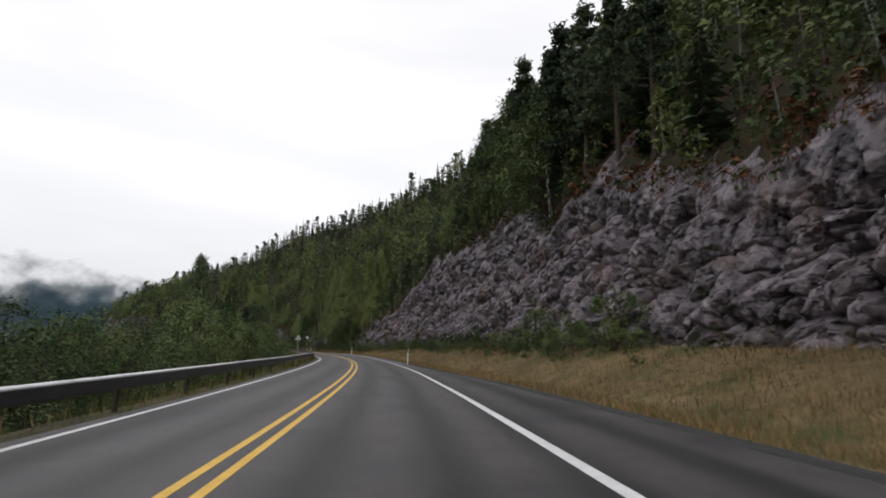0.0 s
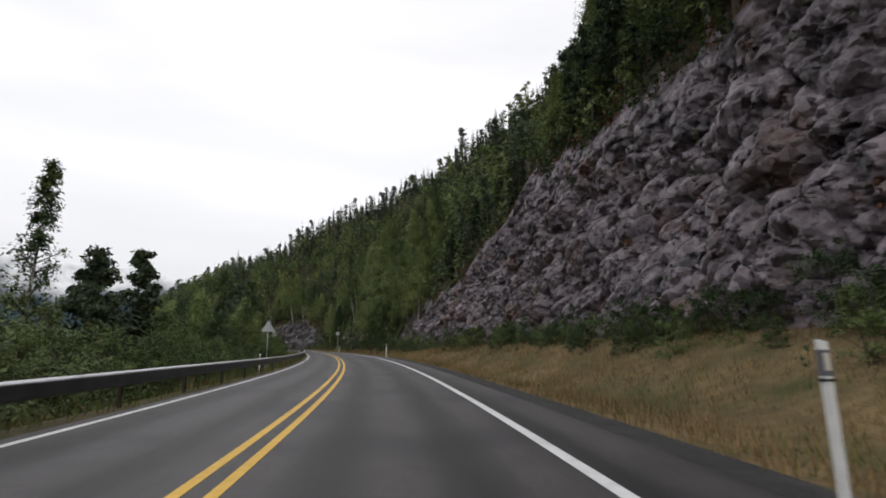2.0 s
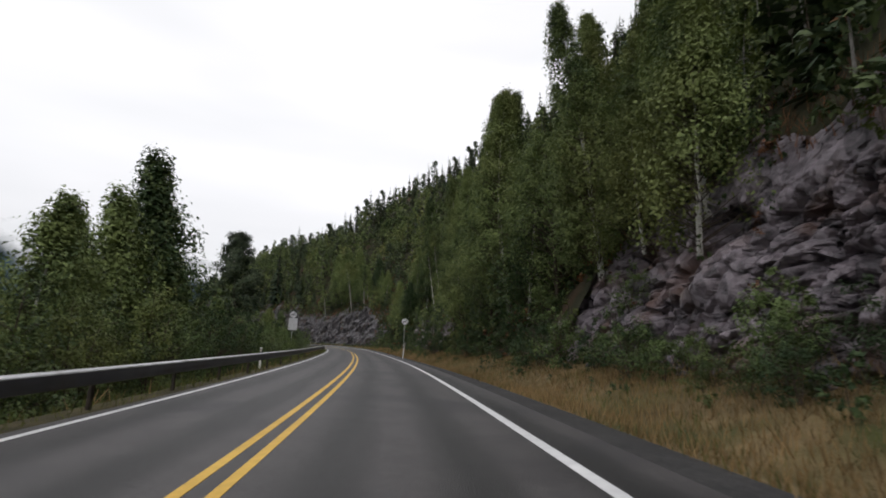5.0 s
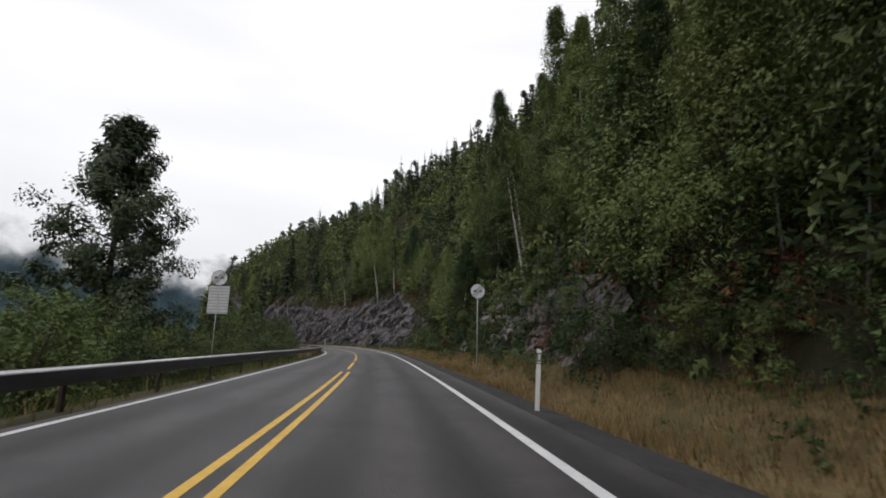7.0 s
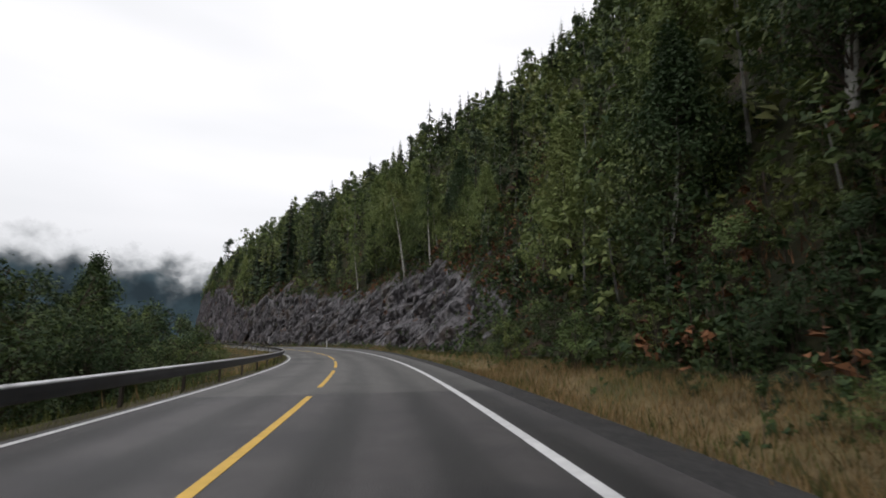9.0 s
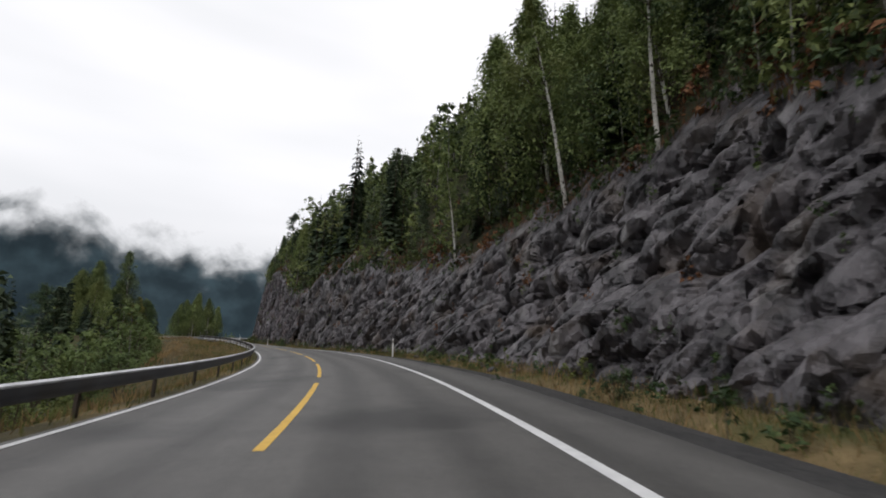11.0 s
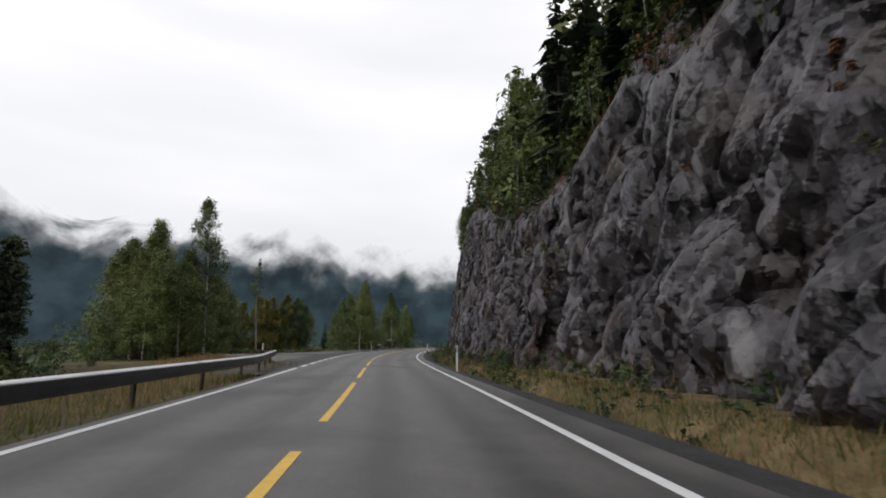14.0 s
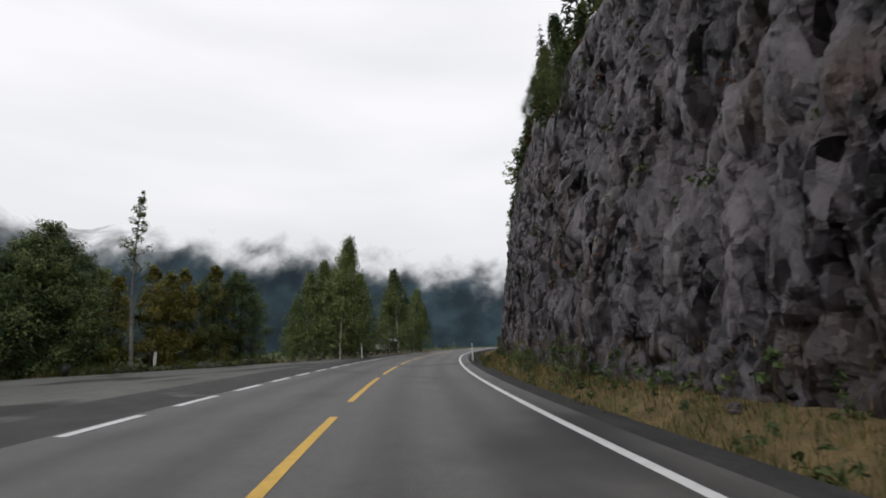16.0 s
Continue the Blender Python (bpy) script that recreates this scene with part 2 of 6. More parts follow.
    split.inputs["From Max"].default_value, split.inputs["To Max"].default_value = 0.25, 0.22
    k.new(crack.outputs["Distance"], split.inputs["Value"]), k.new(split.outputs["Result"], sum_.inputs[0]), k.new(fine.outputs["Fac"], sum_.inputs[1])
    relief.inputs["Strength"].default_value, relief.inputs["Distance"].default_value = 0.55, 0.10
    k.new(sum_.outputs[0], relief.inputs["Height"])
    # broken faces: each small cell of the stone is a flat facet with its own tilt
    lean_ = relief.outputs["Normal"]
    plumb = n.new("ShaderNodeVectorMath")
    plumb.operation = "MULTIPLY"
    plumb.inputs[1].default_value = (1.0, 1.0, upright)
    k.new(geo.outputs["Position"], plumb.inputs[0])
    for size, amount in ((1.4, 0.58), (3.4, 0.68)):
        facet, mid_, add_ = n.new("ShaderNodeTexVoronoi"), n.new("ShaderNodeVectorMath"), n.new("ShaderNodeVectorMath")
        facet.inputs["Scale"].default_value = size
        mid_.operation, add_.operation = "SUBTRACT", "MULTIPLY_ADD"
        mid_.inputs[1].default_value, add_.inputs[1].default_value = (0.5, 0.5, 0.5), (amount * 1.6,) * 3
        k.new(plumb.outputs["Vector"], facet.inputs["Vector"]), k.new(facet.outputs["Color"], mid_.inputs[0])
        k.new(mid_.outputs["Vector"], add_.inputs[0]), k.new(lean_, add_.inputs[2])
        lean_ = add_.outputs["Vector"]
    unit = n.new("ShaderNodeVectorMath")
    unit.operation = "NORMALIZE"
    k.new(lean_, unit.inputs[0]), k.new(unit.outputs["Vector"], b.inputs["Normal"])
    b.inputs["Roughness"].default_value, b.inputs["Specular IOR Level"].default_value = 0.5, 0.45
    return m


M_ROCK = rock_material("blasted_rock", (0.016, 0.013, 0.016), (0.290, 0.246, 0.272), (0.125, 0.070, 0.050))
M_SLAB = rock_material("slab_rock", (0.011, 0.010, 0.012), (0.150, 0.138, 0.148), (0.075, 0.054, 0.040), (0.24, 0.23, 0.23), 0.6)
M_WALL = rock_material("wall_rock", (0.009, 0.008, 0.010), (0.130, 0.114, 0.126), (0.068, 0.042, 0.034), (0.17, 0.16, 0.16), 0.4)
M_RUSTROCK = rock_material("rusty_rock", (0.012, 0.009, 0.008), (0.080, 0.054, 0.044), (0.075, 0.030, 0.019))
M_BOULDER = material("boulder_stone", (0.065, 0.062, 0.058), (0.25, 0.235, 0.22), 2.5, 0.8, bump=0.6, bump_scale=7, obj=0.3, stain=(0.10, 0.11, 0.05), stain_scale=1.1, stain_at=(0.55, 0.66))
M_NEEDLE = material("spruce_needles", (0.018, 0.033, 0.018), (0.092, 0.122, 0.066), 0.85, 0.8, island=0.22, obj=0.25, through=0.06, span=(0.37, 0.63))
M_LEAF = material("birch_leaves", (0.030, 0.056, 0.017), (0.195, 0.245, 0.080), 0.85, 0.7, island=0.22, obj=0.35, through=0.16, stain=(0.16, 0.18, 0.055), stain_scale=0.11, stain_at=(0.52, 0.70), span=(0.37, 0.63))
M_LEAF_DARK = material("alder_leaves", (0.026, 0.048, 0.018), (0.140, 0.180, 0.070), 0.85, 0.7, island=0.22, through=0.10, span=(0.37, 0.63))
M_LEAF_PALE = material("aspen_leaves", (0.044, 0.070, 0.022), (0.225, 0.265, 0.088), 0.85, 0.7, island=0.22, through=0.16, stain=(0.20, 0.20, 0.070), stain_scale=0.09, stain_at=(0.54, 0.68), span=(0.37, 0.63))
M_NEEDLE_GREY = material("pine_needles", (0.026, 0.042, 0.026), (0.110, 0.140, 0.085), 0.85, 0.8, island=0.22, through=0.06, span=(0.37, 0.63))
M_POPLAR = material("poplar_leaves", (0.016, 0.030, 0.014), (0.075, 0.100, 0.045), 0.85, 0.6, island=0.22, through=0.08, span=(0.37, 0.63))
M_AUTUMN = material("yellowing_leaves", (0.080, 0.085, 0.016), (0.22, 0.19, 0.04), 0.85, 0.7, island=0.22, through=0.3, span=(0.37, 0.63))
M_BUSH = material("willow_leaves", (0.026, 0.050, 0.016), (0.115, 0.160, 0.050), 0.85, 0.7, island=0.22, obj=0.4, through=0.16, stain=(0.15, 0.165, 0.04), stain_scale=0.2, stain_at=(0.54, 0.72), span=(0.37, 0.63))
M_BARK = material("spruce_bark", (0.035, 0.026, 0.020), (0.11, 0.085, 0.065), 4.0, 0.95, bump=0.6, bump_scale=14)
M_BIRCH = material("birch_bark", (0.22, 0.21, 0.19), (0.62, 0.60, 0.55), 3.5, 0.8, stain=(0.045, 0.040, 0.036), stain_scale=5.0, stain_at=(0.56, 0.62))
# darker copy of the birch bark, shade put into its colour
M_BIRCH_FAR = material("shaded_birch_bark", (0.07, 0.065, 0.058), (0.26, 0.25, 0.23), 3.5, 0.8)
M_GRASS = material("dry_grass_blades", (0.12, 0.082, 0.036), (0.42, 0.285, 0.140), 0.7, 0.9, island=0.4, through=0.45)
M_GREENGRASS = material("green_grass_blades", (0.048, 0.062, 0.018), (0.17, 0.18, 0.055), 0.7, 0.9, island=0.4, through=0.45)
M_HEATH = material("rusty_heath", (0.060, 0.028, 0.014), (0.215, 0.098, 0.045), 0.8, 0.95, island=0.5)
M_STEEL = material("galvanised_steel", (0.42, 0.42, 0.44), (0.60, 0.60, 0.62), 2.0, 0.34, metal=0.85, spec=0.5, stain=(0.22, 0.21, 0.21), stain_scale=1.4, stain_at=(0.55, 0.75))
# steel with the hill's dark reflection put into its colour
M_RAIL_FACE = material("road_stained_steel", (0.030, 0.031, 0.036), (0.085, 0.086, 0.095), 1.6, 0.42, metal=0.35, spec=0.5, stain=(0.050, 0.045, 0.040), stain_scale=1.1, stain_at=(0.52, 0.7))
M_RUST = material("weathered_steel_post", (0.035, 0.030, 0.028), (0.10, 0.080, 0.065), 5.0, 0.8, metal=0.3)
M_SIGNBACK = material("grey_sign_sheet", (0.36, 0.37, 0.38), (0.52, 0.53, 0.53), 3.0, 0.55, metal=0.2)
M_SIGNFACE = material("white_sign_face", (0.55, 0.55, 0.57), (0.70, 0.70, 0.72), 5.0, 0.5)
M_SIGNMARK = material("faded_dark_print", (0.10, 0.10, 0.12), (0.20, 0.20, 0.22), 5.0, 0.6)
M_PLASTIC = material("white_plastic", (0.62, 0.62, 0.60), (0.80, 0.80, 0.78), 6.0, 0.5)
M_BLACK = material("black_plastic", (0.010, 0.010, 0.012), (0.025, 0.025, 0.028), 6.0, 0.5)
M_REFLECTOR = material("reflector", (0.55, 0.50, 0.42), (0.75, 0.70, 0.6), 20.0, 0.2)
M_WATER = material("river_water", (0.020, 0.030, 0.034), (0.045, 0.058, 0.062), 0.3, 0.12, bump=0.2, bump_scale=1.5, spec=0.5)
M_CARS = [material(nm, a, b, 2.0, 0.3, spec=0.6) for nm, a, b in (("dark_grey_car_paint", (0.02, 0.02, 0.024), (0.03, 0.03, 0.036)), ("silver_car_paint", (0.30, 0.31, 0.33), (0.36, 0.37, 0.39)), ("dark_blue_car_paint", (0.012, 0.02, 0.045), (0.02, 0.03, 0.06)))]
M_GLASS = material("dark_window_glass", (0.010, 0.012, 0.014), (0.018, 0.02, 0.022), 2.0, 0.08, spec=0.6)
M_TYRE = material("tyre_rubber", (0.012, 0.012, 0.012), (0.02, 0.02, 0.02), 8.0, 0.9)
M_ROOF = material("pale_roof_sheet", (0.55, 0.56, 0.58), (0.72, 0.73, 0.75), 2.0, 0.5)
M_WOOD = material("brown_stained_planks", (0.06, 0.035, 0.022), (0.13, 0.08, 0.05), 3.0, 0.8)


# ---- mesh helpers ----
def mesh_of(name, verts, faces, mats, index=None, smooth=False):
    """A mesh from arrays; faces all with the same number of corners, or a list of such arrays."""
    me = bpy.data.meshes.new(name)
    groups = faces if isinstance(faces, list) else [faces]
    verts = np.asarray(verts, np.float32)
    groups = [np.asarray(g, np.int32) for g in groups if len(g)]
    loops = np.concatenate([g.ravel() for g in groups])
    totals = np.concatenate([np.full(len(g), g.shape[1], np.int32) for g in groups])
    starts = np.concatenate([[0], np.cumsum(totals)[:-1]]).astype(np.int32)
    me.vertices.add(len(verts)), me.loops.add(len(loops)), me.polygons.add(len(totals))
    me.vertices.foreach_set("co", verts.ravel())
    me.loops.foreach_set("vertex_index", loops)
    me.polygons.foreach_set("loop_start", starts)
    for m in mats:
        me.materials.append(m)
    if index is not None:
        me.polygons.foreach_set("material_index", np.asarray(index, np.int32))
    me.polygons.foreach_set("use_smooth", np.full(len(totals), smooth))
    me.update(calc_edges=True)
    me.validate()
    return me


def from_bm(name, bm, mats, smooth=False):
    me = bpy.data.meshes.new(name)
    bm.to_mesh(me)
    bm.free()
    for m in mats:
        me.materials.append(m)
    for p in me.polygons:
        p.use_smooth = smooth
    return me


def part(name, me, parent, label=""):
    ob = new(name, me)
    ob.parent = parent
    return tagged(ob, label) if label else ob


def empty(name, m, label, category, group=""):
    ob = new(name)
    ob.matrix_basis = m
    return tagged(ob, label, category, group)


def bm_box(bm, sx, sy, sz, at=(0, 0, 0), bevel=0.0, turn=None):
    got = bmesh.ops.create_cube(bm, size=1.0)
    vs = got["verts"]
    bmesh.ops.scale(bm, vec=(sx, sy, sz), verts=vs)
    if bevel:
        es = list({e for v in vs for e in v.link_edges})
        out = bmesh.ops.bevel(bm, geom=es, offset=bevel, segments=2, affect="EDGES")
        vs = list({v for f in out["faces"] for v in f.verts} | {v for v in vs if v.is_valid})
    if turn:
        bmesh.ops.rotate(bm, cent=(0, 0, 0), matrix=turn, verts=vs)
    bmesh.ops.translate(bm, vec=at, verts=vs)
    return vs


def bm_rod(bm, r1, r2, h, at=(0, 0, 0), seg=12, turn=None):
    got = bmesh.ops.create_cone(bm, cap_ends=True, segments=seg, radius1=r1, radius2=r2, depth=h)
    vs = got["verts"]
    if turn:
        bmesh.ops.rotate(bm, cent=(0, 0, 0), matrix=turn, verts=vs)
    bmesh.ops.translate(bm, vec=at, verts=vs)
    return vs


def grid_faces(nu, nv):
    i = np.arange((nu - 1) * (nv - 1))
    a = (i // (nv - 1)) * nv + i % (nv - 1)
    return np.stack([a, a + nv, a + nv + 1, a + 1], 1)


def hash3(p, k):
    """Pseudo-random numbers in 0..1 for whole-number cells."""
    h = np.sin(p[..., 0] * 127.1 + p[..., 1] * 311.7 + p[..., 2] * 74.7 + k * 53.3) * 43758.5453
    return h - np.floor(h)


def soft_noise(p, k=0):
    """Smooth value noise in 0..1 at places p (n, 3)."""
    c = np.floor(p)
    f = p - c
    f = f * f * (3 - 2 * f)
    out = 0
    for dx in (0, 1):
        for dy in (0, 1):
            for dz in (0, 1):
                w = (f[:, 0] if dx else 1 - f[:, 0]) * (f[:, 1] if dy else 1 - f[:, 1]) * (f[:, 2] if dz else 1 - f[:, 2])
                out = out + w * hash3(c + np.array([dx, dy, dz]), k)
    return out


def fractured(p, k=0, crack=0.0, width=0.12, lean=(1.0, 1.0, 1.0)):
    """Broken-rock relief in about -1..1: each cell is one tilted flat face; grooves run between the cells."""
    c0 = np.floor(p)
    best, second, val = np.full(len(p), 9e9), np.full(len(p), 9e9), np.zeros(len(p))
    for dx in (-1, 0, 1):
        for dy in (-1, 0, 1):
            for dz in (-1, 0, 1):
                c = c0 + np.array([dx, dy, dz])
                d = p - c - np.stack([hash3(c, k + j) for j in (1, 2, 3)], -1)
                r = (d * d).sum(1)
                tilt = np.stack([(hash3(c, k + j) - 0.5) * w for j, w in zip((4, 5, 6), lean)], -1)
                h = (hash3(c, k + 7) - 0.5) * 1.1 + (tilt * d).sum(1) * 2.2
                m = r < best
                second = np.where(m, best, np.minimum(second, r))
                best[m], val[m] = r[m], h[m]
    gap = np.sqrt(second) - np.sqrt(best)
    return val + crack * np.clip(1 - gap / width, 0, 1)


def blocks(a, b, k, side=2.2, tilt=0.9, crack=0.0):
    """Broken-rock relief: overlapping blocks with flat tilted tops and steep sides, one to a cell of the plane (a, b)."""
    p = np.stack([a, b], 1)
    c0 = np.floor(p)
    best, second = np.full(len(p), -9.0), np.full(len(p), -9.0)
    for dx in (-1, 0, 1):
        for dy in (-1, 0, 1):
            c = c0 + np.array([dx, dy])
            q = np.concatenate([c, 0 * c[:, :1]], 1)
            r = [hash3(q, k + j) for j in range(8)]
            d = p - c - np.stack([0.12 + 0.76 * r[0], 0.12 + 0.76 * r[1]], 1)
            w = r[2] * 3.1416
            u = np.abs(d[:, 0] * np.cos(w) + d[:, 1] * np.sin(w)) / (0.50 + 0.5 * r[3])
            v = np.abs(d[:, 1] * np.cos(w) - d[:, 0] * np.sin(w)) / (0.50 + 0.5 * r[4])
            top = 0.85 * r[5] + tilt * ((r[6] - 0.5) * d[:, 0] + (r[7] - 0.5) * d[:, 1]) * 1.6
            now = top - side * np.maximum(np.maximum(u, v) - 0.42, 0)
            second = np.maximum(second, np.minimum(best, now))
            best = np.maximum(best, now)
    return best - 0.55 - crack * np.clip(1 - (best - second) / 0.30, 0, 1) ** 1.5


# ---- the road's line, in plan: bends and banking every 20 m ----
BEND = [-0.001611, 0.000501, 0.002608, 0.002954, 0.003285, 0.002138, 0.001384, 0.001545, 0.001896, 0.001448, 0.001037, 0.002009, 0.003888, 0.005347, 0.005939, 0.005947, 0.005195, 0.002487, -0.000253, -0.002530, -0.003028, -0.002800, -0.002800, -0.002800, -0.002800, -0.002800, -0.002800, -0.002800]
BANK = [0.045, 0.020, -0.011, -0.030, -0.014, 0.014, 0.023, 0.006, -0.006, -0.016, -0.011, 0.008, 0.027, 0.044, 0.067, 0.069, 0.039, -0.023, -0.036, -0.045, -0.041, -0.027, -0.015, -0.006, -0.001, 0.002, 0.003, 0.004]
HEADING = 0.12111
S_LINE = np.arange(-20, 520, 2.0)
S_KNOT = -20 + 20.0 * np.arange(len(BEND))
bend = np.interp(S_LINE, S_KNOT, BEND)
TH = np.concatenate([[0], np.cumsum(bend[1:] + bend[:-1])])
TH = TH - np.interp(0, S_LINE, TH) + HEADING
mid = (TH[1:] + TH[:-1]) / 2
LX = np.concatenate([[0], np.cumsum(-np.sin(mid) * 2)])
LY = np.concatenate([[0], np.cumsum(np.cos(mid) * 2)])
LX, LY = LX - np.interp(0, S_LINE, LX), LY - np.interp(0, S_LINE, LY)


def plan(s, l):
    """Plan place of l metres to the right of the centre line at s metres along it."""
    s, l = np.asarray(s, float), np.asarray(l, float)
    sc = np.clip(s, -20, 516)
    th = np.interp(sc, S_LINE, TH)
    x, y = np.interp(sc, S_LINE, LX), np.interp(sc, S_LINE, LY)
    over = s - sc
    return x + np.cos(th) * l - np.sin(th) * over, y + np.sin(th) * l + np.cos(th) * over


def road_z(s, l):
    b = np.tan(np.interp(s, S_KNOT, BANK))
    return np.clip(l, -7, 7) * b * np.clip(1 - (np.abs(l) - 7) / 6, 0, 1)


def heading(s):
    return math.degrees(float(np.interp(s, S_LINE, TH)))


def at(s, l, z=None, turn=0.0):
    """A pose on the ground beside the road, facing along it."""
    x, y = plan(s, l)
    return pose(float(x), float(y), float(ground_z(s, l)) if z is None else z, 0, 0, heading(s) + turn)


# foot of the rock, its height and batter, and the steepness of the hill above, along the road
K_S = [-120, 0, 20, 40, 62, 92, 105, 110, 115, 135, 150, 165, 174, 178, 186, 191, 196, 215, 235, 247, 262, 280, 295, 312, 336, 345, 350, 362, 371, 383, 405, 440, 520]
K_FOOT = [17, 17, 17, 16, 15.6, 15.2, 14.2, 13.4, 12.6, 12, 12, 11.5, 11.5, 11.5, 11.5, 11.5, 11.4, 11, 10.5, 9.6, 9, 8.8, 8.8, 8.6, 8.6, 8.6, 8.6, 8.45, 8.35, 8.2, 8.4, 9, 10]
K_HIGH = [6, 6.2, 7.6, 14, 18, 16, 12.3, 9, 9.2, 6, 2.5, 1, 1, 2.8, 3.8, 2.8, 1.2, 1, 3.5, 9.3, 11.3, 10.8, 10.2, 11, 10.6, 9.8, 10.4, 12.6, 15.2, 16.2, 17, 17.5, 16]
K_BATTER = [0.3, 0.3, 0.3, 0.28, 0.28, 0.3, 0.32, 0.33, 0.35, 0.5, 0.8, 1, 1, 0.7, 0.6, 0.7, 1, 1, 0.8, 0.62, 0.58, 0.6, 0.5, 0.28, 0.2, 0.18, 0.17, 0.16, 0.16, 0.15, 0.14, 0.15, 0.2]
K_STEEP = [1.4, 1.4, 1.4, 1.4, 1.4, 1.45, 1.4, 1.38, 1.35, 1.35, 1.35, 1.45, 1.5, 1.52, 1.55, 1.55, 1.55, 1.55, 1.5, 1.45, 1.4, 1.35, 1.35, 1.35, 1.4, 1.4, 1.4, 1.36, 1.34, 1.3, 1.2, 1.1, 1]
K_CAP = [160, 160, 160, 170, 190, 220, 260, 280, 300, 360, 420, 480, 500, 510, 520, 520, 520, 520, 480, 420, 340, 260, 200, 150, 85, 70.21, 62, 54.73, 49.27, 42, 32, 28, 26]
K_EDGE = [6.9, 6.9, 6.6, 5.6, 5.2, 5.1, 5, 5, 5, 5, 5, 4.9, 4.9, 4.9, 4.9, 4.9, 4.9, 5, 5.2, 5.6, 5.9, 5.6, 5.3, 5.1, 4.9, 4.9, 4.9, 4.9, 4.9, 4.9, 4.9, 4.9, 4.9]


def along(s, values):
    got = np.interp(s, K_S, values)
    if values is K_HIGH:
        q = np.atleast_1d(np.asarray(s, float))
        rag = sum(w * (soft_noise(np.stack([q / d, 0 * q, 0 * q], 1), 33) - 0.5) for d, w in ((11.0, 0.30), (4.5, 0.20), (1.7, 0.10)))
        got = got * (1 + (rag if np.ndim(s) else rag[0]))
    return got


def verge_z(s, l):
    """The ditch and bank between the shoulder and the foot of the rock."""
    e, f = along(s, K_EDGE) + 0.9, along(s, K_FOOT)
    u = np.clip((l - e) / np.maximum(f - e, 0.5), 0, 1)
    rise = np.clip((f - 8.5) / 7, 0.15, 1.0) * 2.0
    return -0.12 - 0.35 * np.sin(np.pi * np.clip(u * 1.6, 0, 1)) + rise * np.clip(u - 0.35, 0, 1) ** 1.3 / 0.65


def hill_z(s, l):
    """The hillside above the rock."""
    f, h, b, k = along(s, K_FOOT), along(s, K_HIGH), along(s, K_BATTER), along(s, K_STEEP)
    u = np.maximum(l - f - b * h, 0)
    cap = along(s, K_CAP)
    up = cap * (1 - np.exp(-k * u / cap))
    knee = np.interp(s, [120, 160, 330], [200, 67, 67])
    return verge_z(s, f) + h + np.minimum(up, knee) + 0.3 * np.maximum(up - knee, 0)


def lot_fall(l):
    """The lay-by drains away from the road."""
    return 0.28 * np.clip((-l - 7) / 14, 0, 1)


def left_z(s, l):
    """The bank below the guardrail and the valley floor; a level lay-by past the rail's end."""
    d = np.maximum(-l - 4.6, 0)
    bank = -0.08 - 0.62 * d + 0.0125 * np.minimum(d, 24) ** 2
    bank = np.where(d > 24, -7.8, bank)
    bank = bank + (-0.25 - 0.03 * d - bank) * np.clip((s - 268) / 20, 0, 1) * np.clip((15 + l) / 4, 0, 1)
    lot = np.clip((s - 338) / 10, 0, 1) * np.clip((34 + l) / 7, 0, 1)
    return bank * (1 - lot) + lot * (-0.04 - lot_fall(l))


def ground_z(s, l):
    s, l = np.asarray(s, float), np.asarray(l, float)
    e, f = along(s, K_EDGE), along(s, K_FOOT)
    top = f + along(s, K_BATTER) * along(s, K_HIGH)
    right = np.where(l < e + 0.9, -0.03 - 0.1 * np.clip((l - e) / 0.9, 0, 1), np.where(l < f, verge_z(s, l), np.where(l < top, verge_z(s, f) + (l - f) / np.maximum(top - f, 0.1) * along(s, K_HIGH), hill_z(s, l))))
    z = np.where(l >= 0, right, np.where(l > -4.6, -0.03, left_z(s, l)))
    return z + road_z(s, l)


# ---- the ground: verge, hillside, valley, all to the horizon ----
def sheet(name, ss, rows, mats, label, category, zfun, index=None, wobble=0.0, smooth=True, calm=None):
    """A ground strip: ss along the road, rows of offsets l (a function of s and a share 0..1)."""
    n_v = len(rows)
    s = np.repeat(ss, n_v)
    l = np.concatenate([[r(q) for r in rows] for q in ss])
    x, y = plan(s, l)
    z = zfun(s, l)
    p = np.stack([x, y, z], 1)
    if wobble:
        w = np.clip((np.abs(l) - 8) / 6, 0, 1) * wobble
        if calm is not None:
            w = w * np.clip((l - calm(s)) / 8, 0, 1)
        p[:, 2] += (soft_noise(p * [0.25, 0.25, 0.1], 3) - 0.5) * w + (soft_noise(p * [0.08, 0.08, 0.0], 5) - 0.5) * w * 3
    me = mesh_of(name, p, grid_faces(len(ss), n_v)[:, ::-1], mats, smooth=smooth)
    layer = me.uv_layers.new(name="across")
    vi = np.empty(len(me.loops), np.int32)
    me.loops.foreach_get("vertex_index", vi)
    layer.data.foreach_set("uv", np.stack([l[vi], s[vi]], 1).astype(np.float32).ravel())
    ob = new(name, me)
    return tagged(ob, label, category, kind="structure")


def offset(share, fun_a, fun_b):
    return lambda q: fun_a(q) + (fun_b(q) - fun_a(q)) * share


def const(v):
    return lambda q: v


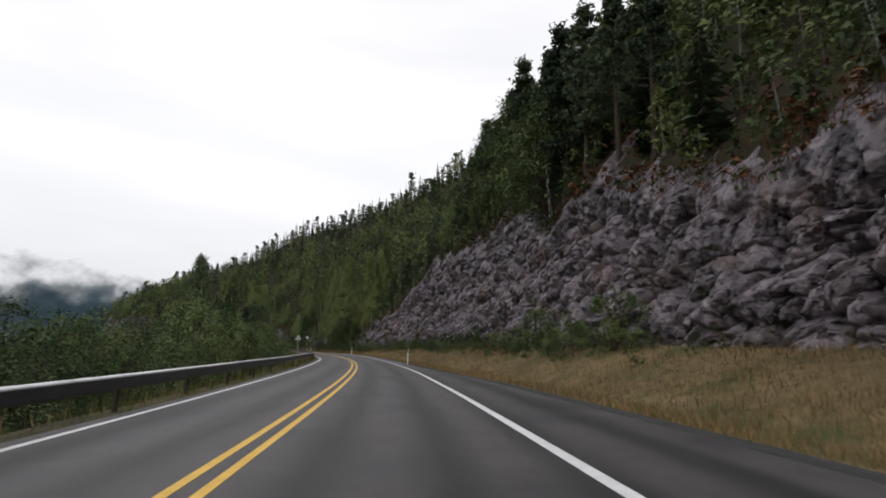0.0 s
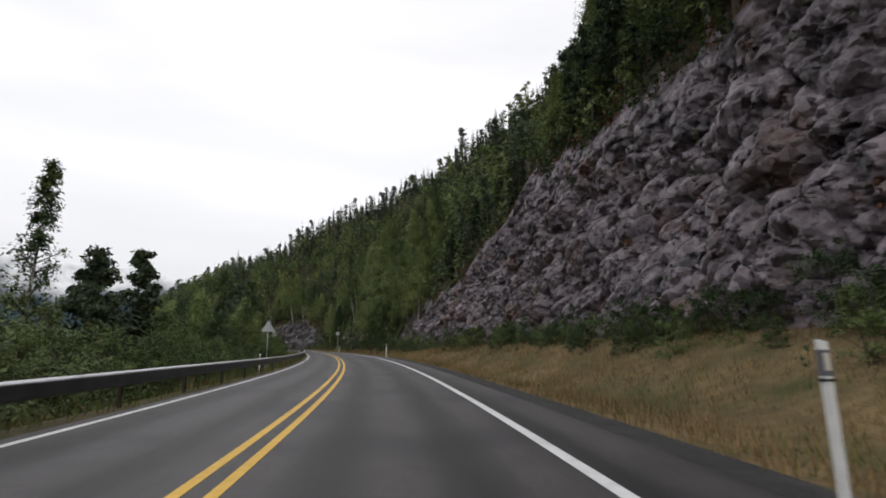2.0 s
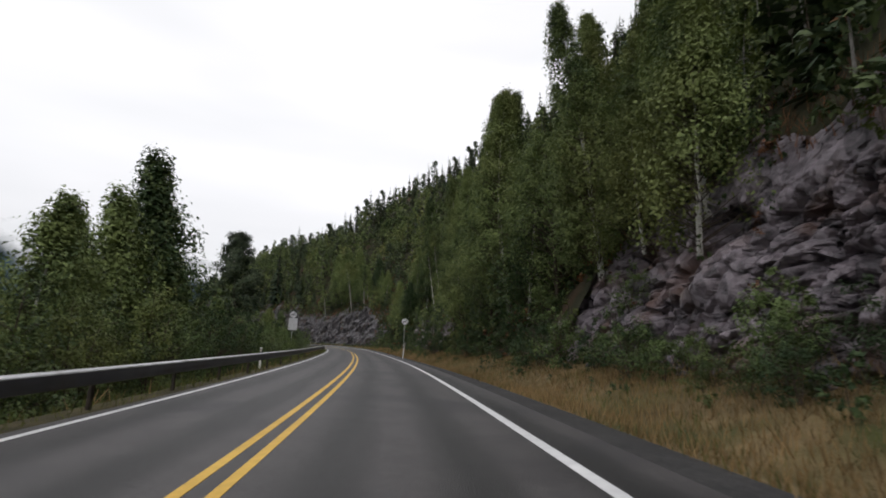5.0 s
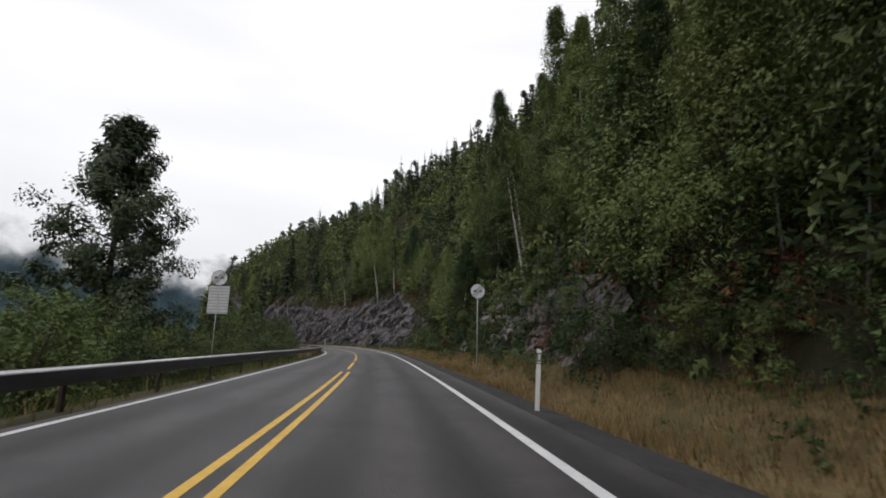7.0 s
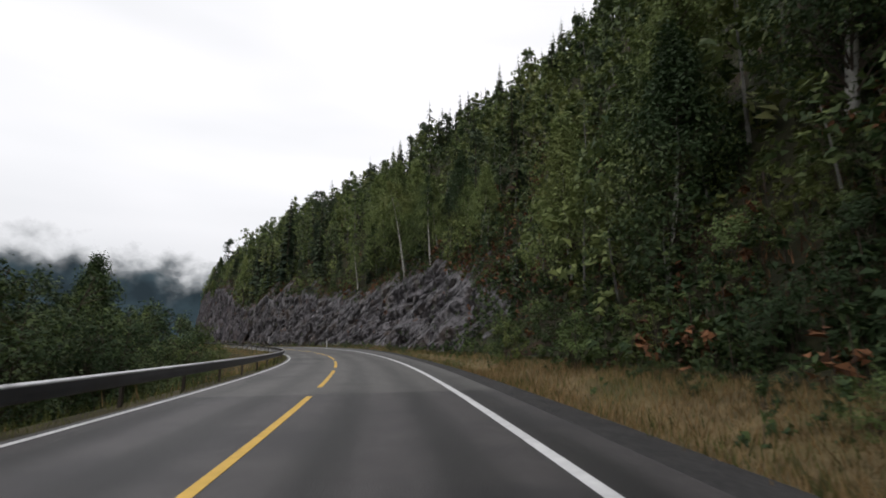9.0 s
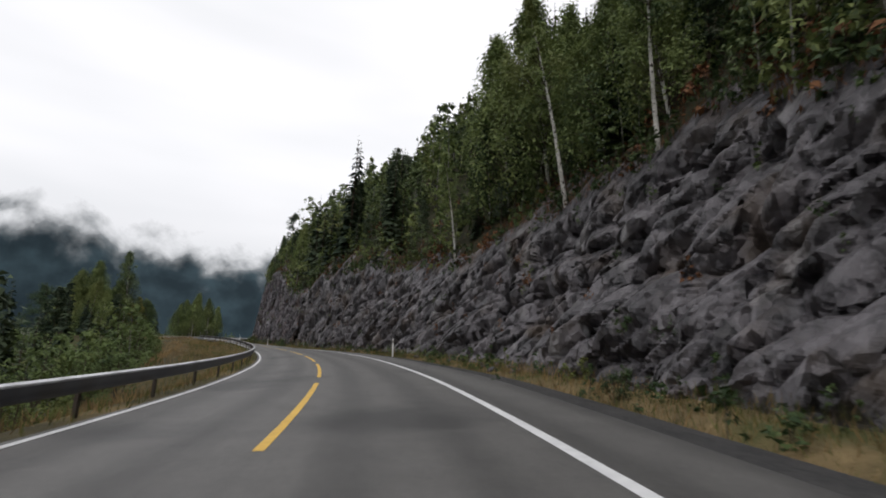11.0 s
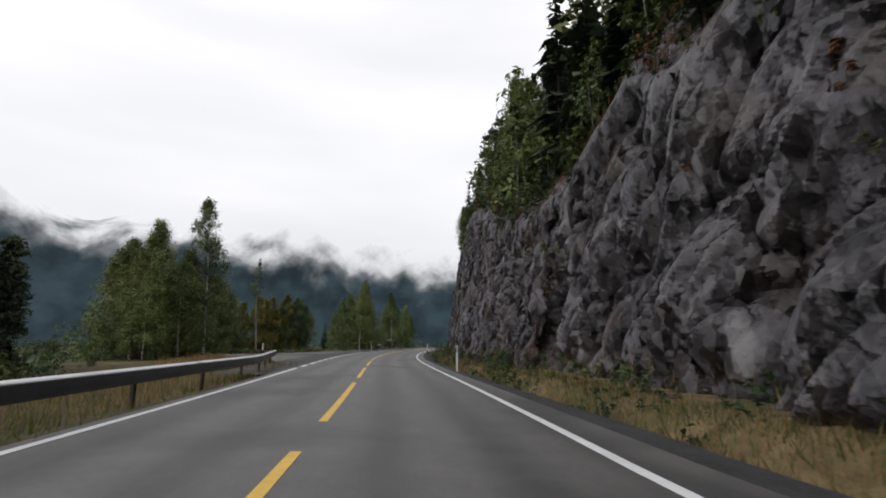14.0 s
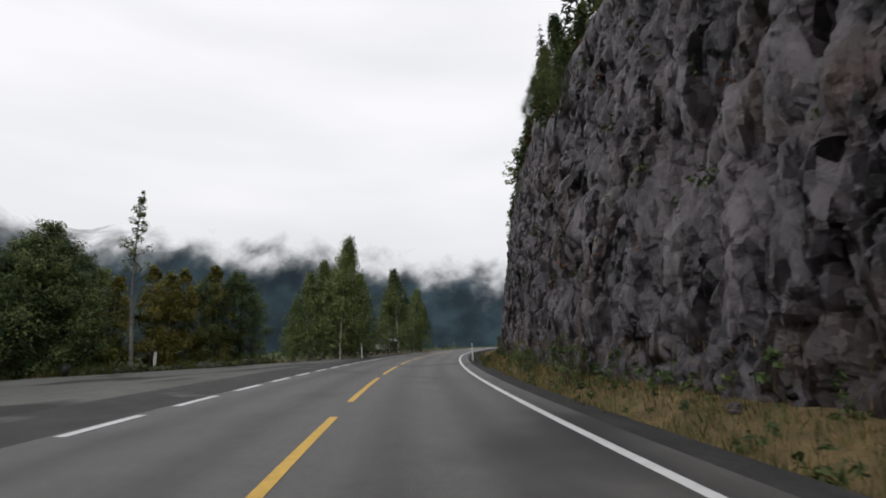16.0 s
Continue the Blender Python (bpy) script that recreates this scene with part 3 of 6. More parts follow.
S_FINE = np.arange(-110, 512, 2.0)
edge_of, foot_of = (lambda q: float(along(q, K_EDGE))), (lambda q: float(along(q, K_FOOT)))
top_of = lambda q: float(along(q, K_FOOT) + along(q, K_BATTER) * along(q, K_HIGH))
LANES = [const(v) for v in (-3.66, -3.0, -1.5, 0, 1.5, 3.0)] + [edge_of]
sheet("road", np.arange(-110, 212.1, 2.0), LANES, [M_ASPHALT], "two-lane dark grey asphalt road, slightly worn", "road", lambda s, l: road_z(s, l))
sheet("newer_road", np.arange(212, 512, 2.0), LANES, [M_NEWER_WORN], "two-lane paler grey asphalt road, evenly surfaced", "road", lambda s, l: road_z(s, l))
sheet("gravel_shoulder", S_FINE, [offset(u, edge_of, lambda q: edge_of(q) + 1.1) for u in (0, 0.3, 0.6, 1)], [M_GRAVEL], "dark gravel shoulder beside the asphalt", "shoulder",
      lambda s, l: road_z(s, l) - 0.005 - 0.12 * np.clip((l - along(s, K_EDGE)) / 1.1, 0, 1) ** 1.5)
sheet("verge", S_FINE, [offset(u, lambda q: edge_of(q) + 0.9, lambda q: foot_of(q) + 1.2) for u in np.linspace(0, 1, 14)], [M_VERGE], "dry grassy verge with a shallow ditch", "verge",
      lambda s, l: road_z(s, l) + verge_z(s, np.minimum(l, along(s, K_FOOT))) + 0.004, wobble=0.1)
S_HILL = np.arange(-110, 512, 3.0)
sheet("hillside", S_HILL, [(lambda q, d=d: top_of(q) + d) for d in np.concatenate([[0.9, 1.5], np.arange(2.6, 20, 1.8), np.arange(21, 60, 3.5), np.arange(62, 200, 12)])],
      [M_SOIL], "steep wooded hillside with moss, soil and rusty heath", "hillside",
      lambda s, l: hill_z(s, l) - 1.6 * np.clip(1 - (l - along(s, K_FOOT) - along(s, K_BATTER) * along(s, K_HIGH) - 0.9) / 0.6, 0, 1),
      wobble=1.6, calm=lambda s: along(s, K_FOOT) + along(s, K_BATTER) * along(s, K_HIGH) + 1.5)
sheet("slope_foot", np.arange(138, 239, 2.0), [(lambda q, u=u: foot_of(q) - 0.4 + u * (top_of(q) - foot_of(q) + 1.8)) for u in np.linspace(0, 1, 6)], [M_SOIL], "mossy foot of the wooded slope", "slope", lambda s, l: ground_z(s, l) + 0.05, wobble=0.4)
S_LEFT = np.arange(-110, 512, 3.0)
sheet("valley_bank", S_LEFT, [const(v) for v in (-3.6, -4.0, -4.6, -5.3, -6.5, -8, -10, -12.5, -15, -18, -22, -26, -30, -36, -45, -60, -80)], [M_BANK], "grassy bank falling from the guardrail to the valley", "bank", lambda s, l: ground_z(s, l) - 0.012)
far = bmesh.new()
bmesh.ops.create_grid(far, x_segments=40, y_segments=40, size=4500)
for v in far.verts:
    v.co.z = -8.6
tagged(new("ground", from_bm("ground", far, [M_VALLEY])), "flat green valley floor reaching to the mountains", "ground", kind="structure").location = (-100, 200, 0)


# ---- lay-by past the rail's end ----
lot_wide = lambda q: float(np.interp(q, [343, 361, 368, 391, 395, 409, 420, 440], [0.3, 7.7, 11.3, 23.5, 21.2, 12.4, 6, 0.3]))
S_LOT = np.arange(344, 440, 2.0)
sheet("lay_by", S_LOT, [(lambda q, u=u: -3.62 - u * (lot_wide(q) + 0.23)) for u in np.linspace(0, 1, 9)], [M_LOT], "pale worn asphalt lay-by with damp patches", "lay-by",
      lambda s, l: road_z(s, l) - 0.004 - lot_fall(l))


sheet("lay_by_edge", np.arange(335, 420, 2.0), [const(v) for v in (-3.64, -4.3, -5.0, -5.7)], [M_DAMP], "darker damp asphalt strip between the road and the lay-by", "lay-by", lambda s, l: road_z(s, l) - 0.001)


# ---- road markings ----
def stripe(name, s0, s1, l0, width, mat, label, z=0.006, group="", step=2.0):
    n = max(2, int(math.ceil((s1 - s0) / step)) + 1)
    ss = np.linspace(s0, s1, n)
    lc = np.array([l0(q) for q in ss]) if callable(l0) else np.full(n, l0)
    s = np.repeat(ss, 2)
    l = np.stack([lc - width / 2, lc + width / 2], 1).ravel()
    x, y = plan(s, l)
    low = np.stack([x, y, road_z(s, l) + 0.001], 1)
    high = np.stack([x, y, road_z(s, l) + z], 1)
    f = grid_faces(n, 2)[:, ::-1]
    m = 2 * n
    side = [np.stack([np.arange(k, m - 2, 2), np.arange(k, m - 2, 2) + 2, np.arange(k, m - 2, 2) + 2 + m, np.arange(k, m - 2, 2) + m], 1) for k in (0, 1)]
    ob = new(name, mesh_of(name, np.concatenate([low, high]), np.concatenate([f + m, side[0], side[1]]), [mat]))
    return tagged(ob, label, "road marking", group, "structure")


right_line = lambda q: float(np.interp(q, [-20, 0, 20, 60, 150, 230, 260, 300, 340, 400], [4.2, 4.2, 4.0, 3.95, 3.9, 3.8, 3.9, 4.05, 4.1, 4.15]))
left_line = lambda q: -float(np.interp(q, [-20, 290, 330, 344, 368, 420], [3.25, 3.45, 3.35, 3.38, 3.5, 3.5]))
stripe("edge_line", -100, 500, right_line, 0.18, M_WHITE, "solid white edge line on the asphalt")
stripe("edge_line", -100, 340.4, left_line, 0.14, M_WHITE, "solid white edge line beside the guardrail")
for k, q in enumerate(np.arange(341.9, 400, 3.55)):
    stripe("edge_dash", q, q + 2.2, left_line, 0.17, M_WHITE, "white dash along the mouth of the lay-by", group="dashes along the lay-by")
stripe("edge_line", 401, 500, left_line, 0.14, M_WHITE, "solid white edge line past the lay-by")
for side in (-0.17, 0.17):
    stripe("centre_line", -100, 177.2, side, 0.13, M_YELLOW, "one of two solid yellow centre lines", group="double centre line")
DASHES = [179.8, 190.8, 202.4, 214.0, 225.5, 237.1, 250.1, 263.0, 276.0, 288.2, 300.5, 311.9, 323.3, 334.7, 345.7, 356.7, 367.8, 379, 390.2, 401.5, 413, 424, 436, 448]
for a, b in zip(DASHES, DASHES[1:]):
    stripe("centre_dash", a, b - 2.5, -0.02, 0.15, M_YELLOW, "long yellow centre-line dash on the asphalt", group="centre dashes")



# ---- the rock face ----
def rock_face(name, s0, s1, ds, nz, label, k, mat, slope, long_, big, proud=0.0, tilt=0.9, size=1.0, apron=22.0):
    """A broken face: blocks drawn out along a dip of slope degrees that rises towards the road's start."""
    ss = np.arange(s0, s1, ds)
    v = np.concatenate([np.linspace(-0.06, 1.0, nz - 3), [1.04, 1.10, 1.18]])
    s = np.repeat(ss, nz)
    u = np.tile(v, len(ss))
    shake = np.random.default_rng(k)
    s = s + shake.uniform(-0.1, 0.1, len(s)) * ds
    u = u + np.where((u > 0) & (u < 0.97), shake.uniform(-0.15, 0.15, len(s)) * 1.06 / (nz - 4), 0)
    f, h, b = along(s, K_FOOT), along(s, K_HIGH), along(s, K_BATTER)
    back = np.maximum(u - 1, 0) * apron
    l = f + b * h * np.minimum(u, 1) + back
    z = np.where(u <= 1, verge_z(s, f) + u * h, hill_z(s, l) + 0.05 - back * 0.16)
    x, y = plan(s, l)
    p = np.stack([x, y, z], 1)
    th = np.interp(s, S_LINE, TH)
    turn = np.radians(np.interp(s, [s0, s1], slope))
    c, q, sm = np.cos(turn), np.sin(turn), s - (s0 + s1) / 2
    dip = np.stack([(-sm * c + z * q) / long_ + 140, sm * q + z * c + 190, 0 * l], 1)
    warp = np.stack([soft_noise(dip * 0.3, 70 + i) for i in range(2)], 1) - 0.5
    a, e = (dip[:, 0] + 1.1 * warp[:, 0]) / size, (dip[:, 1] + 1.1 * warp[:, 1]) / size
    rough = 0.45 + 1.1 * soft_noise(dip * 0.16, 90)
    d = size * (blocks(a / 4.2, e / 4.2, k, 2.0, tilt, 0.35) * 1.15 * big + blocks(a / 1.9, e / 1.9, k + 20, 2.2, tilt, 0.5) * 0.66
                + rough * blocks(a / 0.85, e / 0.85, k + 40, 2.2, tilt, 0.5) * 0.28)
    d = -d * np.clip(h / 4.5, 0.5, 1.0) * np.clip((1 - u) * h / 1.6, 0.25, 1.0)
    d = np.where(u > 1, d - 0.2, d) - 0.05 - proud
    p[:, 0] += np.cos(th) * d
    p[:, 1] += np.sin(th) * d
    p[:, 2] += blocks(a / 1.1, e / 1.1, k + 80) * 0.16 * np.clip(h / 7, 0.3, 1)
    me = mesh_of(name, p, grid_faces(len(ss), nz), [mat], smooth=True)
    me.set_sharp_from_angle(angle=radians(11))
    ob = new(name, me)
    return tagged(ob, label, "rock face", kind="structure")


rock_face("rock_face_1", -100, 8, 0.5, 50, "dark broken rock cutting below the wooded hill", 1, M_ROCK, (54, 54), 1.35, 1.0, size=0.85)
rock_face("rock_face_2", 4, 146, 0.115, 150, "tall blasted grey-violet rock cutting with jagged faces", 1, M_ROCK, (54, 54), 1.35, 1.0, size=0.85)
rock_face("rock_outcrop", 175, 196, 0.16, 40, "rusty brown rock outcrop in the wooded slope", 3, M_RUSTROCK, (35, 35), 1.2, 1.0, 0.6, size=0.5, apron=7.0)
rock_face("rock_face_3", 235, 345.4, 0.13, 94, "layered grey rock slabs dipping along the road", 5, M_SLAB, (44, 64), 2.5, 1.0, tilt=0.8, size=1.0)
rock_face("rock_face_4", 341, 450, 0.12, 142, "sheer dark rock wall beside the road", 9, M_WALL, (80, 80), 2.3, 0.75, size=0.5)


# ---- mountains far across the valley, haze and low cloud painted on them ----
def mountain_material():
    m = bpy.data.materials.new("distant_mountain")
    m.use_nodes = True
    n, k = m.node_tree.nodes, m.node_tree.links
    b = n["Principled BSDF"]
    geo, sep = n.new("ShaderNodeNewGeometry"), n.new("ShaderNodeSeparateXYZ")
    woods = n.new("ShaderNodeTexNoise")
    woods.inputs["Scale"].default_value, woods.inputs["Detail"].default_value = 0.012, 10.0
    # the blue haze of distance goes into the base colour
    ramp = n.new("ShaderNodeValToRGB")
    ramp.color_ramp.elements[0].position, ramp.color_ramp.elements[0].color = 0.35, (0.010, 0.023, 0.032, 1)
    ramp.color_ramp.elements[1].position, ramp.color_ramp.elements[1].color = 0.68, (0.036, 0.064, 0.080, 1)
    mist = n.new("ShaderNodeTexNoise")
    mist.inputs["Scale"].default_value, mist.inputs["Detail"].default_value, mist.inputs["Roughness"].default_value = 0.0085, 6.0, 0.5
    tall, tuft = n.new("ShaderNodeVectorMath"), n.new("ShaderNodeMath")
    tall.operation, tuft.operation = "MULTIPLY", "MULTIPLY_ADD"
    tall.inputs[1].default_value = (1.2, 1.2, 1.0)
    tuft.inputs[1].default_value, tuft.inputs[2].default_value = 1.2, -0.10
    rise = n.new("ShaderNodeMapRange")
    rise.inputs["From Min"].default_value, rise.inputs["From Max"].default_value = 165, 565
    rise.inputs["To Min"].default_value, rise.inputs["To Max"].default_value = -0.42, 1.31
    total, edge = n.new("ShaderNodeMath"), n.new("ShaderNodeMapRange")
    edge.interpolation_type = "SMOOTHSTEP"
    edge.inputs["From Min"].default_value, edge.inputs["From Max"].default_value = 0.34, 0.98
    # low cloud: a glowing tint laid over the slope by height
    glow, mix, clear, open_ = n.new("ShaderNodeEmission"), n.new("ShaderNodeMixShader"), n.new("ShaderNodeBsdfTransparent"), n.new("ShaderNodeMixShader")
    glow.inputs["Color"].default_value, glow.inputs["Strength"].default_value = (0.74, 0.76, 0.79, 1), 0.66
    k.new(geo.outputs["Position"], sep.inputs[0]), k.new(geo.outputs["Position"], woods.inputs["Vector"]), k.new(geo.outputs["Position"], tall.inputs[0]), k.new(tall.outputs["Vector"], mist.inputs["Vector"])
    k.new(woods.outputs["Fac"], ramp.inputs["Fac"]), k.new(ramp.outputs["Color"], b.inputs["Base Color"])
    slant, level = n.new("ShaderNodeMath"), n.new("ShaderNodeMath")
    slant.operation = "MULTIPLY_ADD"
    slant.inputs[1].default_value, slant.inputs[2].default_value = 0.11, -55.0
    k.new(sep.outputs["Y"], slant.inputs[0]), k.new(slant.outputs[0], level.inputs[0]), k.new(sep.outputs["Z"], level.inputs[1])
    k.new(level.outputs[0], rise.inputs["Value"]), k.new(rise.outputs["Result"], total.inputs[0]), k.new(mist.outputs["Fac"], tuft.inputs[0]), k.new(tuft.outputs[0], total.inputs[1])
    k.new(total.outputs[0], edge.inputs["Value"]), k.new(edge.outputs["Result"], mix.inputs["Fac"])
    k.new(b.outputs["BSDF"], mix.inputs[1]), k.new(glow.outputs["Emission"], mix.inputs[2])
    # above the cloud base nothing of the mountain is seen
    gone = n.new("ShaderNodeMapRange")
    gone.inputs["From Min"].default_value, gone.inputs["From Max"].default_value = 0.60, 1.02
    k.new(total.outputs[0], gone.inputs["Value"]), k.new(gone.outputs["Result"], open_.inputs["Fac"])
    k.new(mix.outputs["Shader"], open_.inputs[1]), k.new(clear.outputs["BSDF"], open_.inputs[2])
    k.new(open_.outputs["Shader"], n["Material Output"].inputs["Surface"])
    b.inputs["Roughness"].default_value = 1.0
    return m


M_MOUNTAIN = mountain_material()


def mountain(name, r0, depth, a0, a1, high, k, label):
    na, nr = 150, 26
    a = np.radians(np.repeat(np.linspace(a0, a1, na), nr))
    v = np.tile(np.linspace(0, 1, nr), na)
    r = r0 + depth * v
    p = np.stack([-120 - np.sin(a) * r, 220 + np.cos(a) * r, 0 * a], 1)
    crest = high * np.interp(np.degrees(a), [-5, 24, 30, 36, 46, 150], [0.25, 0.32, 0.58, 0.85, 1.0, 1.0]) * (0.75 + 0.5 * soft_noise(np.stack([a * 5, 0 * a, 0 * a + k], 1), k))
    rough = (soft_noise(p * [0.004, 0.004, 0], k) - 0.5) * 0.30 + (soft_noise(p * [0.012, 0.012, 0], k + 1) - 0.5) * 0.12 + (soft_noise(p * [0.04, 0.04, 0], k + 2) - 0.5) * 0.04
    p[:, 2] = crest * (np.sin(v * np.pi / 2) ** 0.9 + rough * np.sin(v * np.pi)) - 12
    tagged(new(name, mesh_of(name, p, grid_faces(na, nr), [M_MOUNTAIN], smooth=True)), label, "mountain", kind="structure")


mountain("backdrop_mountain", 1600, 450, -5, 150, 520, 4, "wooded mountain, blue haze and glowing low cloud painted on")


# ---- vegetation ----
rng = np.random.default_rng(7)


def tube(points, radii, seg=6):
    """Verts and faces of a tapered tube along points."""
    points, v, f = np.asarray(points, float), [], []
    for i, (p, r) in enumerate(zip(points, radii)):
        d = points[min(i + 1, len(points) - 1)] - points[max(i - 1, 0)]
        d = d / (np.linalg.norm(d) + 1e-9)
        a = np.cross(d, [0.3, 1, 0.1])
        a = a / np.linalg.norm(a)
        b = np.cross(d, a)
        t = np.arange(seg) / seg * 2 * np.pi
        v.append(p + r * (np.cos(t)[:, None] * a + np.sin(t)[:, None] * b))
    n = len(points)
    k = np.arange((n - 1) * seg)
    i, j = k // seg, k % seg
    f = np.stack([i * seg + j, i * seg + (j + 1) % seg, (i + 1) * seg + (j + 1) % seg, (i + 1) * seg + j], 1)
    return np.concatenate(v), f


def join(pieces):
    vs, fs, base = [], [], 0
    for v, f in pieces:
        vs.append(v), fs.append(f + base)
        base += len(v)
    return np.concatenate(vs), np.concatenate(fs)


def leaf_sprays(centres, size, r, out=None):
    """A small pointed leaf spray at each centre; its face is turned at random, or roughly along out."""
    n = len(centres)
    face = r.normal(size=(n, 3))
    if out is not None:
        face = face * 0.42 + out
    face /= np.linalg.norm(face, axis=1)[:, None] + 1e-9
    a = np.cross(face, r.normal(size=(n, 3)))
    a /= np.linalg.norm(a, axis=1)[:, None] + 1e-9
    b = np.cross(face, a)
    s = size * r.uniform(0.6, 1.4, n)[:, None]
    droop = np.array([0, 0, -0.25])
    v = np.stack([centres - a * s - b * s * 0.3, centres + a * s + droop * s, centres + b * s * 0.75], 1).reshape(-1, 3)
    return v, np.arange(3 * n).reshape(-1, 3)


def outward(from_stem, from_clump):
    """Where leaves look: away from the stem, away from their clump's middle, and up to the light."""
    out = 0
    for d, w in ((from_stem, 0.55), (from_clump, 0.65)):
        out = out + w * d / (np.linalg.norm(d, axis=-1, keepdims=True) + 1e-6)
    return out + np.array([0, 0, 0.45])


def spruce(r, high, wide, whorls, per, tips=2):
    """Trunk and crown (verts, faces) of a spruce: whorls of drooping, ragged branches."""
    trunk = tube([(0, 0, 0), (0, 0, high * 0.5), (0, 0, high * 0.98)], [high * 0.014, high * 0.009, 0.01], 6)
    vs, base = [], 0
    z0 = high * r.uniform(0.06, 0.16)
    for i in range(whorls):
        u = (i + r.uniform(-0.3, 0.3)) / (whorls - 1)
        u = min(max(u, 0), 1)
        z = z0 + (high - z0) * u ** 0.92
        rad = wide * (1 - u) ** 0.85 * r.uniform(0.75, 1.15) + 0.05 * wide
        m = max(3, int(per * (1 - 0.55 * u)))
        ang = r.uniform(0, 6.28) + np.arange(m) / m * 6.283 + r.normal(0, 0.25, m)
        for a in ang:
            q = rad * r.uniform(0.6, 1.2)
            d = np.array([math.cos(a), math.sin(a), 0])
            w = np.array([-d[1], d[0], 0]) * q * r.uniform(0.22, 0.36)
            drop = q * r.uniform(0.15, 0.5)
            up = np.array([0, 0, 0.10 * q])
            o = np.array([0, 0, z])
            for t in range(tips):
                e = d * q * (1 - 0.28 * t) + w * r.uniform(-0.9, 0.9)
                vs.append([o + d * 0.02, o + d * q * 0.5 + w - [0, 0, drop * 0.55], o + e - [0, 0, drop], o + d * q * 0.5 - w * 0.9 - [0, 0, drop * 0.4] + up])
    v = np.array(vs).reshape(-1, 3)
    return trunk, (v, np.arange(len(v)).reshape(-1, 4))


def pine(r, high, wide, clumps, per, size, pad=0.28, low=0.28, waist=None):
    """Trunk with bare lower stem, crown of needle clumps on side limbs."""
    lean = r.normal(0, 0.03, 2)
    spine = lambda z: np.array([lean[0] * z, lean[1] * z, z])
    parts = [tube([spine(0), spine(high * 0.5), spine(high * 0.97)], [high * 0.016, high * 0.011, 0.02], 6)]
    cs = []
    for i in range(clumps):
        u = low + (1 - low) * r.uniform(0, 1.0) ** 0.85
        z = high * u
        a, q = r.uniform(0, 6.283), wide * ((1.08 - u) ** 0.6 if waist is None else float(np.interp(u, *waist))) * r.uniform(0.3, 1.0)
        tip = spine(z) + [math.cos(a) * q, math.sin(a) * q, q * r.uniform(0.0, 0.35)]
        parts.append(tube([spine(z), tip], [high * 0.004, 0.01], 3))
        k = np.clip(r.normal(0, 1, (per, 3)), -1.7, 1.7) * np.array([pad, pad, pad * 0.42]) * (wide * 0.75)
        cs.append(tip + k * r.uniform(0.5, 1.0))
        cs.append(spine(z) + (tip - spine(z)) * r.uniform(0.3, 1, (per // 2, 1)) + np.clip(r.normal(0, 1, (per // 2, 3)), -1.6, 1.6) * 0.35 * pad * wide)
    return parts[0], leaf_sprays(np.concatenate(cs), size, r), join(parts[1:])


def broadleaf(r, high, wide, clumps, per, size, bare=0.22, weep=0.3, stems=1, limbs=True, cone=True):
    """Birch or willow: tapered stem, limbs, and a crown of leaf sprays in uneven clumps with gaps."""
    parts, cs, faces_, arms = [], [], [], []
    for st in range(stems):
        lean = r.normal(0, 0.05 if stems == 1 else 0.16, 2)
        bow = r.normal(0, 0.02, 2) * high
        hi = high * (1 if st == 0 else r.uniform(0.7, 0.95))
        spine = lambda z, lean=lean, bow=bow, hi=hi: np.array([lean[0] * z + bow[0] * math.sin(z / hi * 3), lean[1] * z + bow[1] * math.sin(z / hi * 2.5), z])
        zs = np.linspace(0, hi * 0.96, 6)
        parts.append(tube([spine(z) for z in zs], [max(0.012, hi * 0.011 * (1 - z / hi) ** 0.8) for z in zs], 6))
        for i in range(max(2, clumps // stems)):
            u = bare + (1 - bare) * r.uniform(0, 1) ** 0.9
            z = hi * u
            shape = math.sin(math.pi * min(1, (u - bare * 0.6) / (1 - bare * 0.6)) ** 0.75) * 0.9 + 0.16
            if cone:
                t = (u - bare) / (1 - bare)
                shape = min(1.0, 0.6 + t * 1.8) * (1.02 - t) ** 0.95 * r.uniform(0.75, 1.2) + 0.03
            a, q = r.uniform(0, 6.283), wide * shape * r.uniform(0.12, 1.0) ** 0.6
            tip = spine(z) + [math.cos(a) * q, math.sin(a) * q, q * r.uniform(-0.15, 0.4)]
            if limbs:
                arms.append(tube([spine(max(z - q * 0.6, 0.1)), tip], [max(0.008, hi * 0.003), 0.006], 3))
            n = int(per * r.uniform(0.5, 1.5))
            k = np.clip(r.normal(0, 1, (n, 3)), -1.5, 1.5) * np.array([0.145, 0.145, 0.115 + 0.08 * weep]) * wide * r.uniform(0.55, 1.15) * (0.5 + 0.5 * min(shape, 1.0))
            k[:, 2] -= weep * np.minimum(np.abs(r.normal(0, 1, n)), 1.8) * wide * 0.15
            cs.append(tip + k)
            faces_.append(outward(tip - spine(max(z - 0.25 * wide, 0)) + 0 * k, k))
    return join(parts), leaf_sprays(np.concatenate(cs), size, r, np.concatenate(faces_)), join(arms) if arms else None


